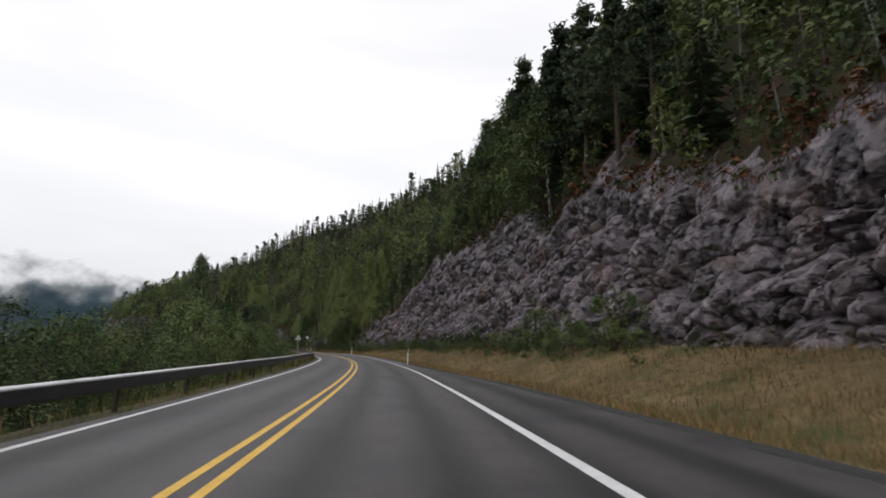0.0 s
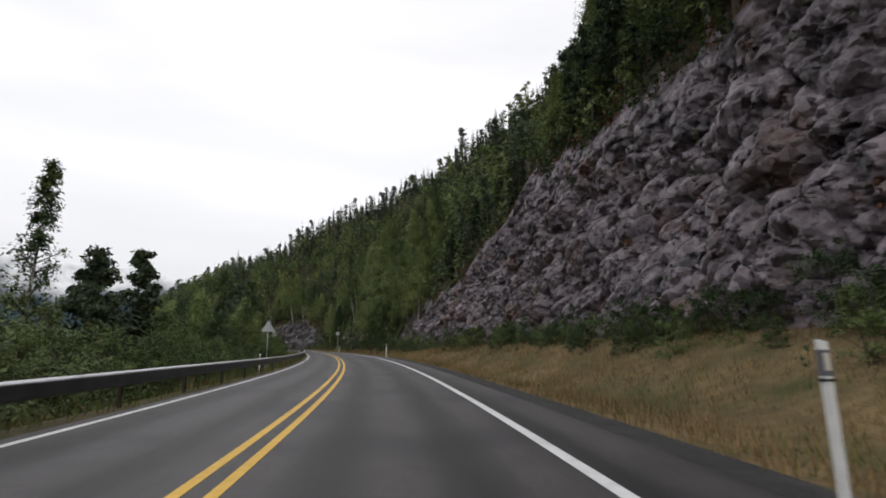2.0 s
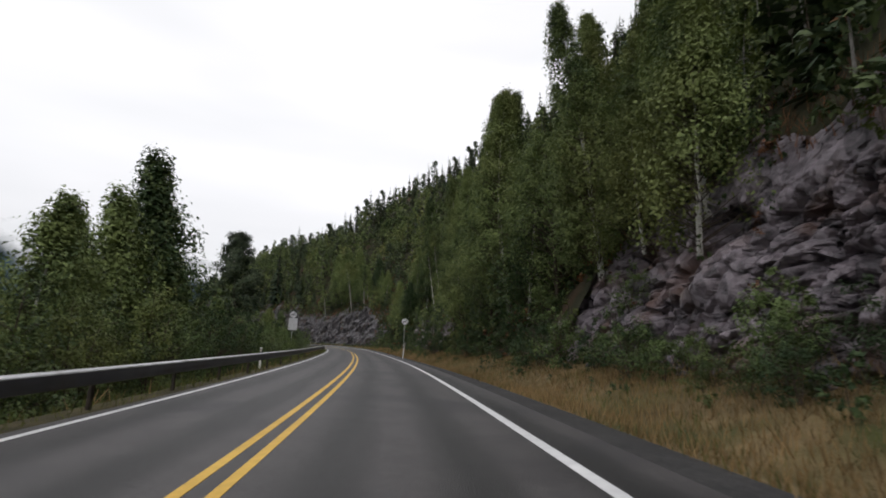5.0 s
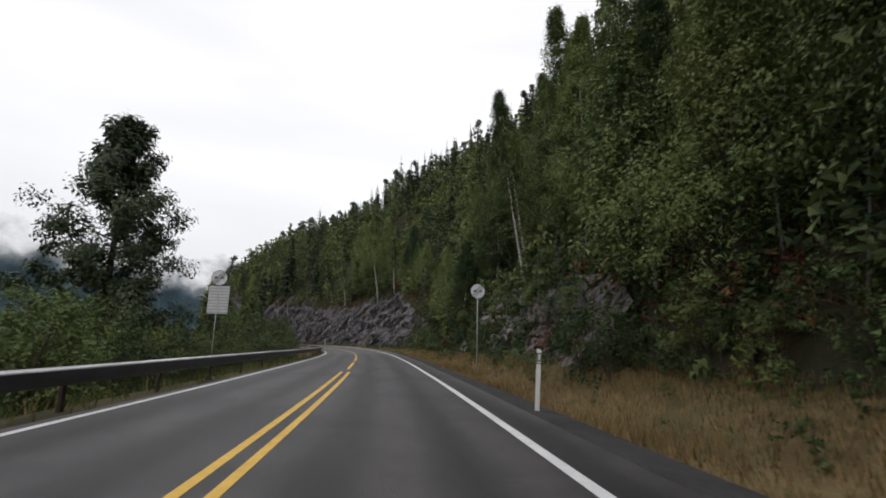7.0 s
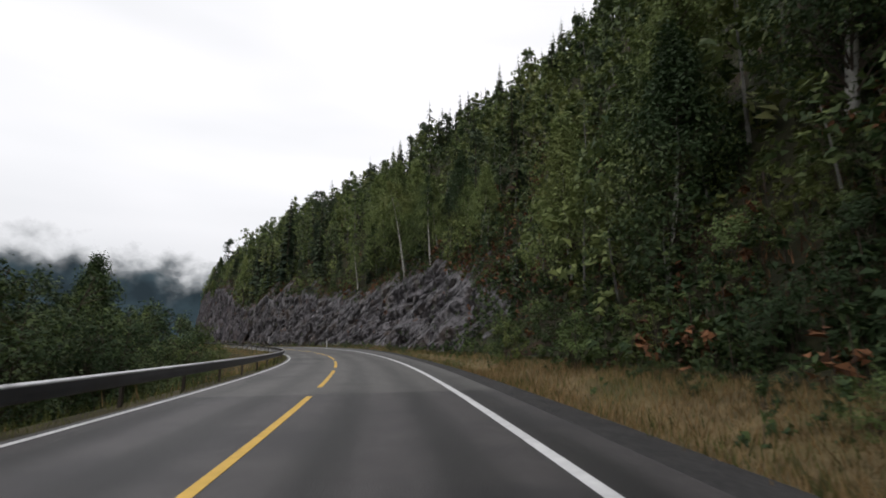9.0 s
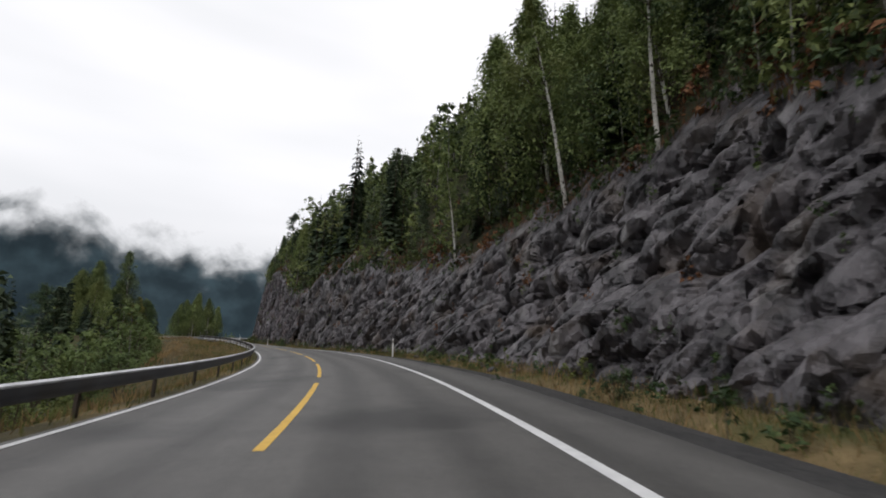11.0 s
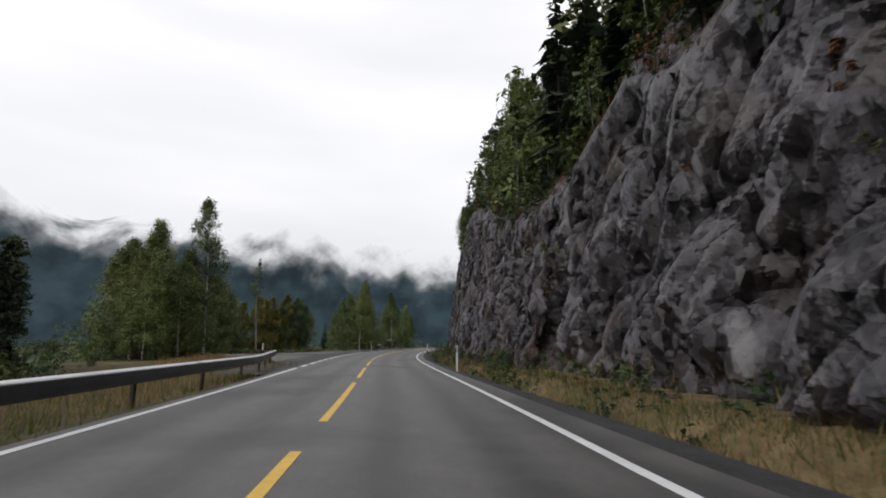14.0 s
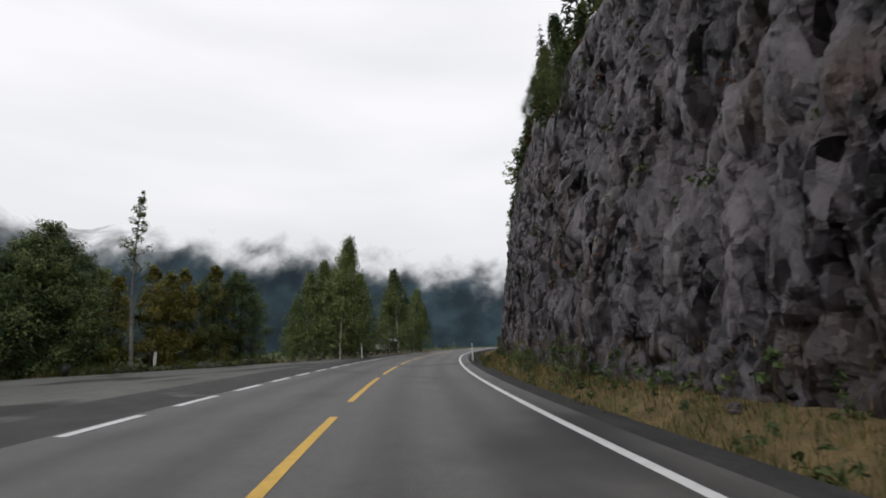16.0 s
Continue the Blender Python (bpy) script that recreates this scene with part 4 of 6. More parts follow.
def poplar(r, high, wide, limbs, per, size):
    """A tall old poplar: long limbs swept upwards, leaf clumps along their outer halves, sky between them."""
    bow = r.normal(0, 0.012, 2) * high
    spine = lambda z: np.array([bow[0] * math.sin(z / high * 3), bow[1] * math.sin(z / high * 2.4), z])
    zs = np.linspace(0, high * 0.97, 8)
    trunk = tube([spine(z) for z in zs], [max(0.02, high * 0.017 * (1 - z / high) ** 0.9) for z in zs], 8)
    arms, cs, outs = [], [], []
    for i in range(limbs):
        u = 0.14 + 0.84 * (i + r.uniform(-0.4, 0.4)) / limbs
        reach = wide * float(np.interp(u, [0.1, 0.3, 0.5, 0.62, 0.8, 1.0], [0.60, 0.85, 1.0, 0.90, 0.50, 0.10])) * r.uniform(0.65, 1.15)
        a = i * 2.4 + r.normal(0, 0.3)
        way = np.array([math.cos(a), math.sin(a), r.uniform(0.15, 0.75)])
        z0 = high * u - 0.5 * reach * way[2]
        line = [spine(max(z0, 0.5)) + way * reach * q + np.array([0, 0, 0.12 * reach * q * q]) for q in (0, 0.35, 0.7, 1.0)]
        arms.append(tube(line, [high * 0.005 * (1.2 - u), 0.05, 0.03, 0.012], 4))
        for q in np.concatenate([r.uniform(0.08, 1.0, 8), [0.9, 1.0]]):
            stem = line[0] + way * reach * q + np.array([0, 0, 0.12 * reach * q * q])
            c = stem + r.normal(0, 0.16, 3) * reach * np.array([1, 1, 0.8]) * (1.1 - 0.5 * q)
            arms.append(tube([stem, c], [0.02, 0.008], 3))
            n = int(per * r.uniform(0.5, 1.4))
            k = np.clip(r.normal(0, 1, (n, 3)), -1.6, 1.6) * np.array([0.52, 0.52, 0.44]) * r.uniform(0.6, 1.15)
            cs.append(c + k)
            outs.append(outward(c - spine(max(c[2] - 1.0, 0)) + 0 * k, k))
    return trunk, leaf_sprays(np.concatenate(cs), size, r, np.concatenate(outs)), join(arms)


def tree_thing(name, build, leaf, bark, label, category, group=""):
    """One tree as an Empty with its trunk and its crown; copies share the meshes."""
    (tv, tf), (cv, cf) = build[:2]
    root = empty(name, Matrix(), label, category, group)
    part("trunk", mesh_of(name + "_trunk", tv, tf, [bark], smooth=True), root)
    part("crown", mesh_of(name + "_crown", cv, cf, [leaf]), root)["kind"] = "stuff"
    if len(build) > 2 and build[2]:
        part("branchwork", mesh_of(name + "_branchwork", *build[2], [M_BARK]), root)["kind"] = "stuff"
    return root


def scaled(m, k, spin=0.0, tall=1.0):
    return m @ pose(0, 0, 0, 0, 0, spin) @ Matrix.Diagonal((k, k, k * tall, 1))


def place(kind, m, k=1.0, tall=1.0, label=""):
    """A copy of a model tree at the pose m, k times its size."""
    ob = copy_thing(kind, m)
    ob.matrix_basis = scaled(m, k, float(rng.uniform(0, 360)), tall)
    if label:
        ob["label"] = label
    return ob


def forest(name, spots, models, mats, label, category):
    """Many far trees joined into one object: spots (x, y, z, size, which model)."""
    vs, faces, idx, base = [], {3: [], 4: []}, {3: [], 4: []}, 0
    for x, y, z, k, w in spots:
        (tv, tf), (cv, cf) = models[int(w)][:2]
        a = rng.uniform(0, 6.283)
        c, s = math.cos(a) * k, math.sin(a) * k
        turn = np.array([[c, -s, 0], [s, c, 0], [0, 0, k * rng.uniform(0.9, 1.15)]])
        v = np.concatenate([tv, cv]) @ turn.T + [x, y, z]
        vs.append(v)
        for g, mat in ((tf + base, 1), (cf + base + len(tv), 0)):
            faces[g.shape[1]].append(g), idx[g.shape[1]].append(np.full(len(g), mat))
        base += len(v)
    me = mesh_of(name, np.concatenate(vs), [np.concatenate(faces[q]) for q in (3, 4) if faces[q]], mats, np.concatenate([np.concatenate(idx[q]) for q in (3, 4) if idx[q]]))
    return tagged(new(name, me), label, category, kind="stuff")


r1 = np.random.default_rng(11)
FAR_SPRUCE = [spruce(r1, 13.0, 2.2, 17, 8, 1) for _ in range(6)] + [pine(r1, 12.0, 2.9, 28, 14, 0.34, 0.3) for _ in range(2)]
FAR_BIRCH = [broadleaf(r1, 10.5, 3.0, 40, 12, 0.36, bare=0.08, weep=0.12, limbs=False, cone=i % 3 == 0) for i in range(8)]

# the hillside: spruce and pine high up, birch and aspen lower down
spr, bir = [], []
for s0 in np.arange(-40, 480, 3.3):
    for d0 in np.concatenate([np.arange(1.2, 30, 3.0), np.arange(30, 110, 4.6)]):
        s, d = s0 + rng.uniform(-1.7, 1.7), d0 + rng.uniform(-1.4, 1.4)
        if rng.uniform() < (0.12 if d0 < 50 else 0.45):
            continue
        l = float(along(s, K_FOOT) + along(s, K_BATTER) * along(s, K_HIGH)) + max(d, 0.8)
        x, y = plan(s, l)
        z = float(hill_z(s, l)) - 0.5
        mix = soft_noise(np.array([[s * 0.035, d * 0.05, 0.0]]), 44)[0]
        leafy = rng.uniform() < np.clip(1.15 - d / 45 + (mix - 0.5) * 1.6, 0.08, 0.92)
        size = (rng.uniform(0.5, 1.05) + 0.35 * (rng.uniform() < 0.10)) * (0.62 if d < 5 else 0.9 if d < 14 else 1.0)
        if leafy:
            bir.append((float(x), float(y), z, size, rng.integers(len(FAR_BIRCH))))
        else:
            spr.append((float(x), float(y), z, size, rng.integers(len(FAR_SPRUCE))))
for i, (mat, tone) in enumerate(((M_NEEDLE, "dark green spruce and pine"), (M_NEEDLE_GREY, "grey-green pine"))):
    forest("hillside_conifers", [q for j, q in enumerate(spr) if (j * 7 + j // 3) % 3 in ((0, 1), (2,))[i]], FAR_SPRUCE, [mat, M_BARK], tone + " wood on the hillside", "forest")
for i, (mat, tone) in enumerate(((M_LEAF, "green birch"), (M_LEAF_DARK, "dark green alder"), (M_LEAF_PALE, "pale green aspen"))):
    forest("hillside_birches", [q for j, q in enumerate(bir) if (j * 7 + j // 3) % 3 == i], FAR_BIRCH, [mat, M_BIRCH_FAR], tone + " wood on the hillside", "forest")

# woods in the valley below the guardrail and across it
spr, bir = [], []
for i in range(1100):
    s, l = rng.uniform(-60, 470), -rng.uniform(14, 78)
    if s > 330 and l > -30:
        continue
    if s < 230 and rng.uniform() < 0.35 and l < -22:
        continue
    x, y = plan(s, l)
    (spr if rng.uniform() < 0.4 else bir).append((float(x), float(y), float(ground_z(s, l)) - 0.2, rng.uniform(0.35, 0.8), rng.integers(8)))
for i in range(700):
    a, r = math.radians(rng.uniform(20, 150)), rng.uniform(150, 620)
    x, y = -120 - math.sin(a) * r, 220 + math.cos(a) * r
    near = np.hypot(LX - x, LY - y).min()
    if near > 85:
        (spr if rng.uniform() < 0.55 else bir).append((x, y, -8.7, rng.uniform(0.6, 1.1), rng.integers(8)))
forest("valley_conifers", spr, FAR_SPRUCE, [M_NEEDLE, M_BARK], "dark spruces standing in the valley below the road", "forest")
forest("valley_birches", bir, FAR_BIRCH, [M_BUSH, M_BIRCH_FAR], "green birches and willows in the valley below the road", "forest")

# single trees near the road
r2 = np.random.default_rng(21)
BIRCHES = [tree_thing("birch", broadleaf(r2, 14.0, 4.5, 190, 76, 0.125, bare=0.10, weep=0.6), M_LEAF, M_BIRCH, "tall green birch with a slender white trunk", "tree", "birches by the road") for _ in range(3)]
ASPENS = [tree_thing("aspen", broadleaf(r2, 14.0, 3.8, 170, 110, 0.095, bare=0.05, weep=0.1, cone=False), M_LEAF, M_BARK, "broad green aspen with a dense uneven crown", "tree", "aspens by the road") for _ in range(2)]
BIG_POPLAR = tree_thing("big_poplar", poplar(r2, 25.5, 5.7, 50, 90, 0.17), M_POPLAR, M_BARK, "large dark poplar with an open crown beyond the guardrail", "tree")
TALL_BIRCHES = [tree_thing("tall_birch", broadleaf(r2, 20.0, 3.9, 260, 130, 0.095, bare=0.12, weep=0.5), M_LEAF, M_BIRCH, "tall birch leaning over the foot of the slope", "tree", "birches by the road") for _ in range(2)]
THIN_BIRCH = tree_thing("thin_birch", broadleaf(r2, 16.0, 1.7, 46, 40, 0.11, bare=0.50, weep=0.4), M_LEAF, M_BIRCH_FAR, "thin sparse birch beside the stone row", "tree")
WEEPING_BIRCH = tree_thing("weeping_birch", broadleaf(r2, 20.0, 2.9, 190, 60, 0.13, bare=0.10, weep=0.9, cone=False), M_LEAF_DARK, M_BIRCH, "tall weeping birch rising above the river bank", "tree")
SLIM_BIRCH = tree_thing("slim_birch", broadleaf(r2, 17.0, 2.6, 150, 52, 0.11, bare=0.10, weep=0.25), M_LEAF, M_BIRCH, "slender birch with a thin crown beside the guardrail", "tree", "birches by the road")
LEANING_BIRCH = tree_thing("leaning_birch", broadleaf(r2, 15.0, 2.0, 70, 60, 0.10, bare=0.52, weep=0.5), M_LEAF, M_BIRCH, "thin birch with a long bare white trunk, leaning outwards", "tree", "leaning birches")
SPRUCES = [tree_thing("spruce", spruce(r2, 13.0, 2.1, 36, 13, 2), M_NEEDLE, M_BARK, "dark green spruce with drooping branches", "tree", "spruces by the road") for _ in range(2)]
OPEN_SPRUCES = [tree_thing("open_spruce", spruce(r2, 13.0, 2.3, 24, 9, 2), M_NEEDLE, M_BARK, "slender spruce with open drooping branches", "tree", "spruces by the road") for _ in range(2)]
PINES = [tree_thing("pine", pine(r2, 14.0, 2.6, 70, 44, 0.19, 0.2), M_NEEDLE, M_BARK, "dark pine with an open ragged crown", "tree", "pines by the road") for _ in range(2)]
SALLOWS = [tree_thing("sallow_bush", broadleaf(r2, 3.6, 1.6, 46, 44, 0.075, bare=0.02, weep=0.1, stems=3, cone=False), M_BUSH, M_BARK, "leafy green sallow bush", "bush", "bushes by the road") for _ in range(3)]
TALL_SALLOWS = [tree_thing("tall_sallow", broadleaf(r2, 8.0, 2.9, 120, 60, 0.085, bare=0.02, weep=0.15, stems=3, cone=False), mat, M_BARK, "tall leafy sallow below the guardrail", "bush", "bushes by the road") for mat in (M_BUSH, M_LEAF_DARK, M_BUSH)]
AUTUMN = tree_thing("yellowing_birch", broadleaf(r2, 9.0, 2.8, 80, 64, 0.13, bare=0.06, weep=0.3), M_AUTUMN, M_BIRCH, "birch with leaves turning yellow", "tree", "birches by the road")
for k in (BIRCHES, TALL_BIRCHES, ASPENS, SPRUCES, OPEN_SPRUCES, PINES, SALLOWS, TALL_SALLOWS, [AUTUMN]):
    for i, ob in enumerate(k):
        ob.matrix_basis = at(-60 - 6 * i, 30 + 3 * len(k[0].name) % 17 + i, None)


def tree_at(kind, s, l, high, base, tall=1.0, label=""):
    """high: the wanted height in metres above the ground there, base: the model's own height."""
    m = at(s, l)
    sink = -0.15 - 0.04 * high if l > 0 else -0.15
    return place(kind, Matrix.Translation((0, 0, sink)) @ m, high / base, tall, label)


# the valley side
BIG_POPLAR.matrix_basis = at(194.2, -19.2) @ pose(0, 0, -0.3, 0, 0, 40)
WEEPING_BIRCH.matrix_basis = at(69.6, -18.5) @ pose(0, 0, -0.2, 0, 0, 70)
SLIM_BIRCH.matrix_basis = at(72.7, -15.9) @ pose(0, 0, -0.2)
tree_at(SLIM_BIRCH, 103.6, -13.1, 14.2, 17, label="tall open-crowned birch beside the guardrail")
for s, l, top in ((103, -17, 6.5), (98, -14, 4.6), (134, -20, 8.3), (144.8, -14.8, 13.6), (148, -15.5, 11), (141, -15, 10), (120.2, -14.1, 6.4), (136, -14, 7)):
    tree_at(BIRCHES[int(s) % 3], s, l, top - float(ground_z(s, l)), 14)
tree_at(BIRCHES[2], 116, -12, 9.5, 14)
tree_at(SPRUCES[0], 74, -11, 9.0, 13)
for s, l, top, kind in ((78, -12.5, 7.6, PINES[0]), (72, -12.5, 6.2, PINES[1]), (75.5, -14, 7.0, PINES[0])):
    tree_at(kind, s, l, top - float(ground_z(s, l)), 14, label="dark broad pine below the guardrail")
for s, l, top in ((98, -12, 5.0), (101, -15, 6.2), (107, -14, 5.5), (110, -17, 6.6), (94, -16, 5.0), (113, -13, 5.5)):
    tree_at(ASPENS[int(s) % 2], s, l, top - float(ground_z(s, l)), 14)
for s, l, h in ((20, -17, 6.5), (27, -18, 7), (33, -21, 8), (40, -16, 8), (12, -20, 7), (2, -18, 6), (58, -22, 12), (64, -14, 8.5), (84, -20, 11), (150, -22, 12), (160, -24, 13), (178, -26, 14)):
    tree_at(SPRUCES[int(s) % 2], s, l, h, 13)
SHRUB_S = [0, 20, 28, 36, 58, 66, 90, 104, 110, 170, 176, 192, 200, 232]
SHRUB_TOP = [2.4, 3.2, 4.0, 4.9, 5.2, 3.6, 2.2, 2.4, 4.4, 4.4, 2.8, 2.8, 4.6, 4.0]
for s in np.arange(2, 232, 2.7):
    for l in (-rng.uniform(8.6, 10.4), -rng.uniform(11, 15)):
        q = s + rng.uniform(-1.2, 1.2)
        h = float(np.interp(q, SHRUB_S, SHRUB_TOP)) * rng.uniform(0.7, 1.1) * (0.8 if l > -10.4 else 1) - float(ground_z(q, l))
        tree_at(TALL_SALLOWS[int(rng.integers(3))] if h > 4.2 else SALLOWS[int(rng.integers(3))], q, l, max(h, 1.5), 8.0 if h > 4.2 else 3.6)
for s, l, h in ((100, -14, 9), (106, -11, 7), (130, -12, 8), (138, -15, 10), (146, -13, 8), (154, -16, 10), (162, -13, 7), (205, -14, 9), (214, -12, 8), (222, -15, 9), (228, -12, 7), (50, -15, 8), (95, -17, 9)):
    tree_at(BIRCHES[int(s) % 3], s, l, h + 3, 14)
for s, l, h in ((274, -10.1, 3.6), (277, -11.5, 3.0), (268, -12, 4.5), (262, -13, 4.5), (252, -12, 4), (244, -11, 4)):
    tree_at(SALLOWS[int(s) % 3], s, l, h, 3.6)
for s, l, top in ((283.5, -12.2, 3.4), (331.3, -15.7, 1.8), (305, -14.5, 2.4), (336, -16.5, 1.4), (325, -17, 1.6), (298, -17, 1.0), (312, -18, 1.8), (342, -17, 1.6), (347, -19, 2.0), (290, -16, 0.6), (318, -21, 2.5), (276, -15, 0.4), (352, -19.5, 2.0)):
    tree_at(SALLOWS[int(s) % 3], s, l, top - float(ground_z(s, l)), 3.6)
for s, l, top, k in ((343.2, -19.9, 7.1, 3), (373.5, -27.2, 12.7, 3), (318, -20.5, 4.6, 0), (306, -19, 3.6, 1), (340, -21.5, 4.8, 0), (328, -24, 6.0, 1), (335, -26, 7.0, 3), (350, -24, 7.0, 0), (312, -27, 6.0, 0), (300, -26, 4.5, 1), (292, -22, 4.0, 0), (286, -25, 4.5, 3), (280, -21, 2.8, 1), (355, -28, 9.0, 3)):
    kind = (SPRUCES[0], SPRUCES[1], BIRCHES[1], PINES[0])[k]
    tree_at(kind, s, l, top - float(ground_z(s, l)), 13 if k < 2 else 14)
for s, l, top in ((373.2, -25.4, 15.4), (372.9, -28.0, 13.4), (369.0, -21.0, 11.8), (368, -25.3, 11.3), (366.5, -23.2, 9.4), (374.5, -22.5, 10.5), (376, -26, 11), (371, -30, 12)):
    tree_at(BIRCHES[int(s * 2) % 3], s, l, top - float(ground_z(s, l)), 14, label="tall dense birch in the clump before the lay-by")
place(WEEPING_BIRCH, at(372.3, -19.8) @ pose(0, 0, -0.2), 18.8 / 20, 1.0, "tall weeping birch standing before the lay-by")
tree_at(SPRUCES[1], 428, -21.5, 7.2, 13)
# round the lay-by
for s, l, h in ((374, -24, 4.5), (378, -30, 5), (384, -32, 6), (371, -22, 3)):
    tree_at(SALLOWS[int(s) % 3], s, l, h, 3.6)
THIN_BIRCH.matrix_basis = at(397.6, -23.2) @ pose(0, 0, -0.15, 0, 0, 110) @ Matrix.Diagonal((0.9, 0.9, 1, 1))
for s, l, top, k in ((391, -34, 8, 0), (394.4, -31.5, 9.4, 0), (395.3, -30.8, 11.0, 1), (396.5, -30.2, 12.9, 0), (398.5, -29.5, 12.0, 1), (401, -29, 9.5, 0), (392, -38, 11, 1), (399, -35, 12, 0), (404, -33, 10, 1)):
    tree_at(ASPENS[k], s, l, top - float(ground_z(s, l)), 14, label="dark broad aspen behind the lay-by")
for s, l, top, k in ((403.3, -25.6, 9.8, 1), (405, -24.8, 9.2, 1), (406.3, -24.2, 9.9, 1), (408, -23.5, 9.6, 0), (409.1, -22.7, 10.6, 1), (410.8, -21.8, 10.0, 0), (412.1, -20.9, 10.4, 0), (413.5, -20.5, 8.0, 0), (400.7, -27.2, 8.4, 1), (407, -27, 10, 0)):
    tree_at(AUTUMN if k else ASPENS[1], s, l, top - float(ground_z(s, l)), 9 if k else 14)
for s, l, top, k in ((407.9, -13.3, 6.5, 1), (408.2, -11.6, 9.6, 0), (408.6, -10.6, 10.8, 2), (406.4, -7.9, 12.9, 0), (409.5, -8.8, 10.5, 1), (411.5, -7.6, 9.6, 2), (413.4, -6.8, 9.4, 0), (415, -9, 8.5, 1), (431, -6.3, 13.0, 2), (432.5, -8, 9.5, 0), (441.5, -6.0, 11.0, 1), (444, -7.5, 10, 2), (448, -6.5, 9, 0), (421, -13, 6.5, 1)):
    tree_at(BIRCHES[k], s, l, top - float(ground_z(s, l)), 14)
# along the foot and the brink of the rock
for s, h in ((26, 4.5), (31, 3.2), (38, 4.6), (42, 3.0), (47, 2.4), (55, 2.2), (66, 2.0), (78, 2.2), (86, 2.4), (97, 2.2), (104, 3.2), (112, 3.0), (121, 3.4), (127, 3.0), (256, 1.2), (276, 1.6), (345, 1.8), (375, 2.2), (383, 2.0)):
    f = foot_of(s)
    tree_at(SALLOWS[int(s) % 3], s, f - rng.uniform(0.3, 1.6), h, 3.6)
for s in np.concatenate([np.arange(132, 176, 2.6), np.arange(215, 232, 2.6)]):
    tree_at(SALLOWS[int(s * 3) % 3], s, foot_of(s) + rng.uniform(-2.0, 1.5), rng.uniform(1.8, 3.6), 3.6)
for s in np.arange(128, 232, 5.2):
    kind = BIRCHES[int(s) % 3] if rng.uniform() < 0.72 else ASPENS[int(s) % 2]
    if not 176 < s < 214:
        tree_at(kind, s, foot_of(s) + rng.uniform(1.5, 5), rng.uniform(9, 15), 14)
for s in np.concatenate([np.arange(24, 128, 7.3), np.arange(252, 432, 6.1)]):
    kind = (PINES, BIRCHES, OPEN_SPRUCES)[int(rng.integers(3))]
    tree_at(kind[int(s) % 2], s, top_of(s) + rng.uniform(2.0, 4.0), rng.uniform(5.5, 11.5), 14)
for s, l, h, k in ((187, 17.5, 19, 0), (191, 18.0, 21, 1), (196, 18.5, 22, 2), (201, 18.0, 21, 0), (206, 18.0, 22, 1), (211, 16.5, 19, 2), (182, 17.5, 20, 1), (176, 14.5, 17, 0), (170, 14.5, 16, 2), (217, 15, 18, 0), (160, 15, 15, 1), (152, 15, 15, 2)):
    tree_at(TALL_BIRCHES[k % 2], s, l, h, 20)
for s, l, top in ((154.7, 14.5, 29.5), (146, 17, 31.3), (137.7, 15, 26), (134.5, 17.5, 30), (140.6, 20, 35), (128.5, 15.5, 25), (160, 17, 32.5), (166, 17.5, 34.5)):
    tree_at(TALL_BIRCHES[int(s) % 2], s, l, top - float(ground_z(s, l)), 20)
for s, d, h, k in ((266, 3.0, 12, 0), (272, 2.8, 14.5, 1), (276, 3.6, 13, 2), (281, 3.2, 13, 0), (287, 3.2, 12, 1), (259, 3.4, 12, 2)):
    tree_at(BIRCHES[k], s, top_of(s) + d, h, 14, label="white-stemmed birch on the brink of the rock")
for ob, s, l, top in ((OPEN_SPRUCES[0], 329, 14.5, 40.0), (OPEN_SPRUCES[1], 333, 16.5, 41.0), (OPEN_SPRUCES[1], 312, 15.2, 32.0), (PINES[1], 317, 16.5, 30.0), (OPEN_SPRUCES[0], 337, 13.6, 29.0), (OPEN_SPRUCES[1], 341, 13.2, 30.0), (OPEN_SPRUCES[0], 346, 13.2, 32.0), (OPEN_SPRUCES[1], 325, 14.5, 25.0)):
    tree_at(ob, s, l, (top - float(ground_z(s, l))) / 1.3, 13, 1.3, label="tall slender conifer rising from the brink of the rock")
for s, l, top in ((279.5, 18.5, 34.5), (285.5, 18, 34.0), (282, 20, 36.0)):
    tree_at(BIRCHES[int(s) % 3], s, l, top - float(ground_z(s, l)), 14, label="white-stemmed birch on the brink of the rock")
for s, l, top in ((79, 22.5, 34.5), (84, 22, 32.0), (86, 26, 40.0), (91, 22.5, 31.5), (93, 26, 37.0), (99, 26, 36.0), (97, 32, 48.0), (104, 32, 44.5), (82, 24, 36.5), (89, 28, 42)):
    tree_at((BIRCHES + PINES)[int(s) % 5], s, l, top - float(ground_z(s, l)), 14, label="tall tree on the steep slope above the rock")
for s, l, top in ((69, 22.5, 40), (66, 21.5, 38), (64, 22, 41.5), (60, 23, 41.5), (57, 21.5, 39), (55, 22, 41), (50, 22.5, 40), (47, 21, 37), (45, 22, 38.5), (40, 21.5, 37), (35, 22, 35.5), (30, 22, 34)):
    tree_at((PINES + BIRCHES)[int(s) % 5], s, l, top - float(ground_z(s, l)), 14, label="tall tree on the brow above the rock cutting")
for s in np.arange(30, 132, 1.9):
    tree_at(SALLOWS[int(s * 3) % 3], s, foot_of(s) - rng.uniform(0.0, 3.0), rng.uniform(0.8, 2.2), 3.6)
for s in np.arange(24, 134, 1.3):
    tree_at(SALLOWS[int(s * 7) % 3], s, foot_of(s) - rng.uniform(-0.2, 1.3), rng.uniform(1.1, 2.7), 3.6)
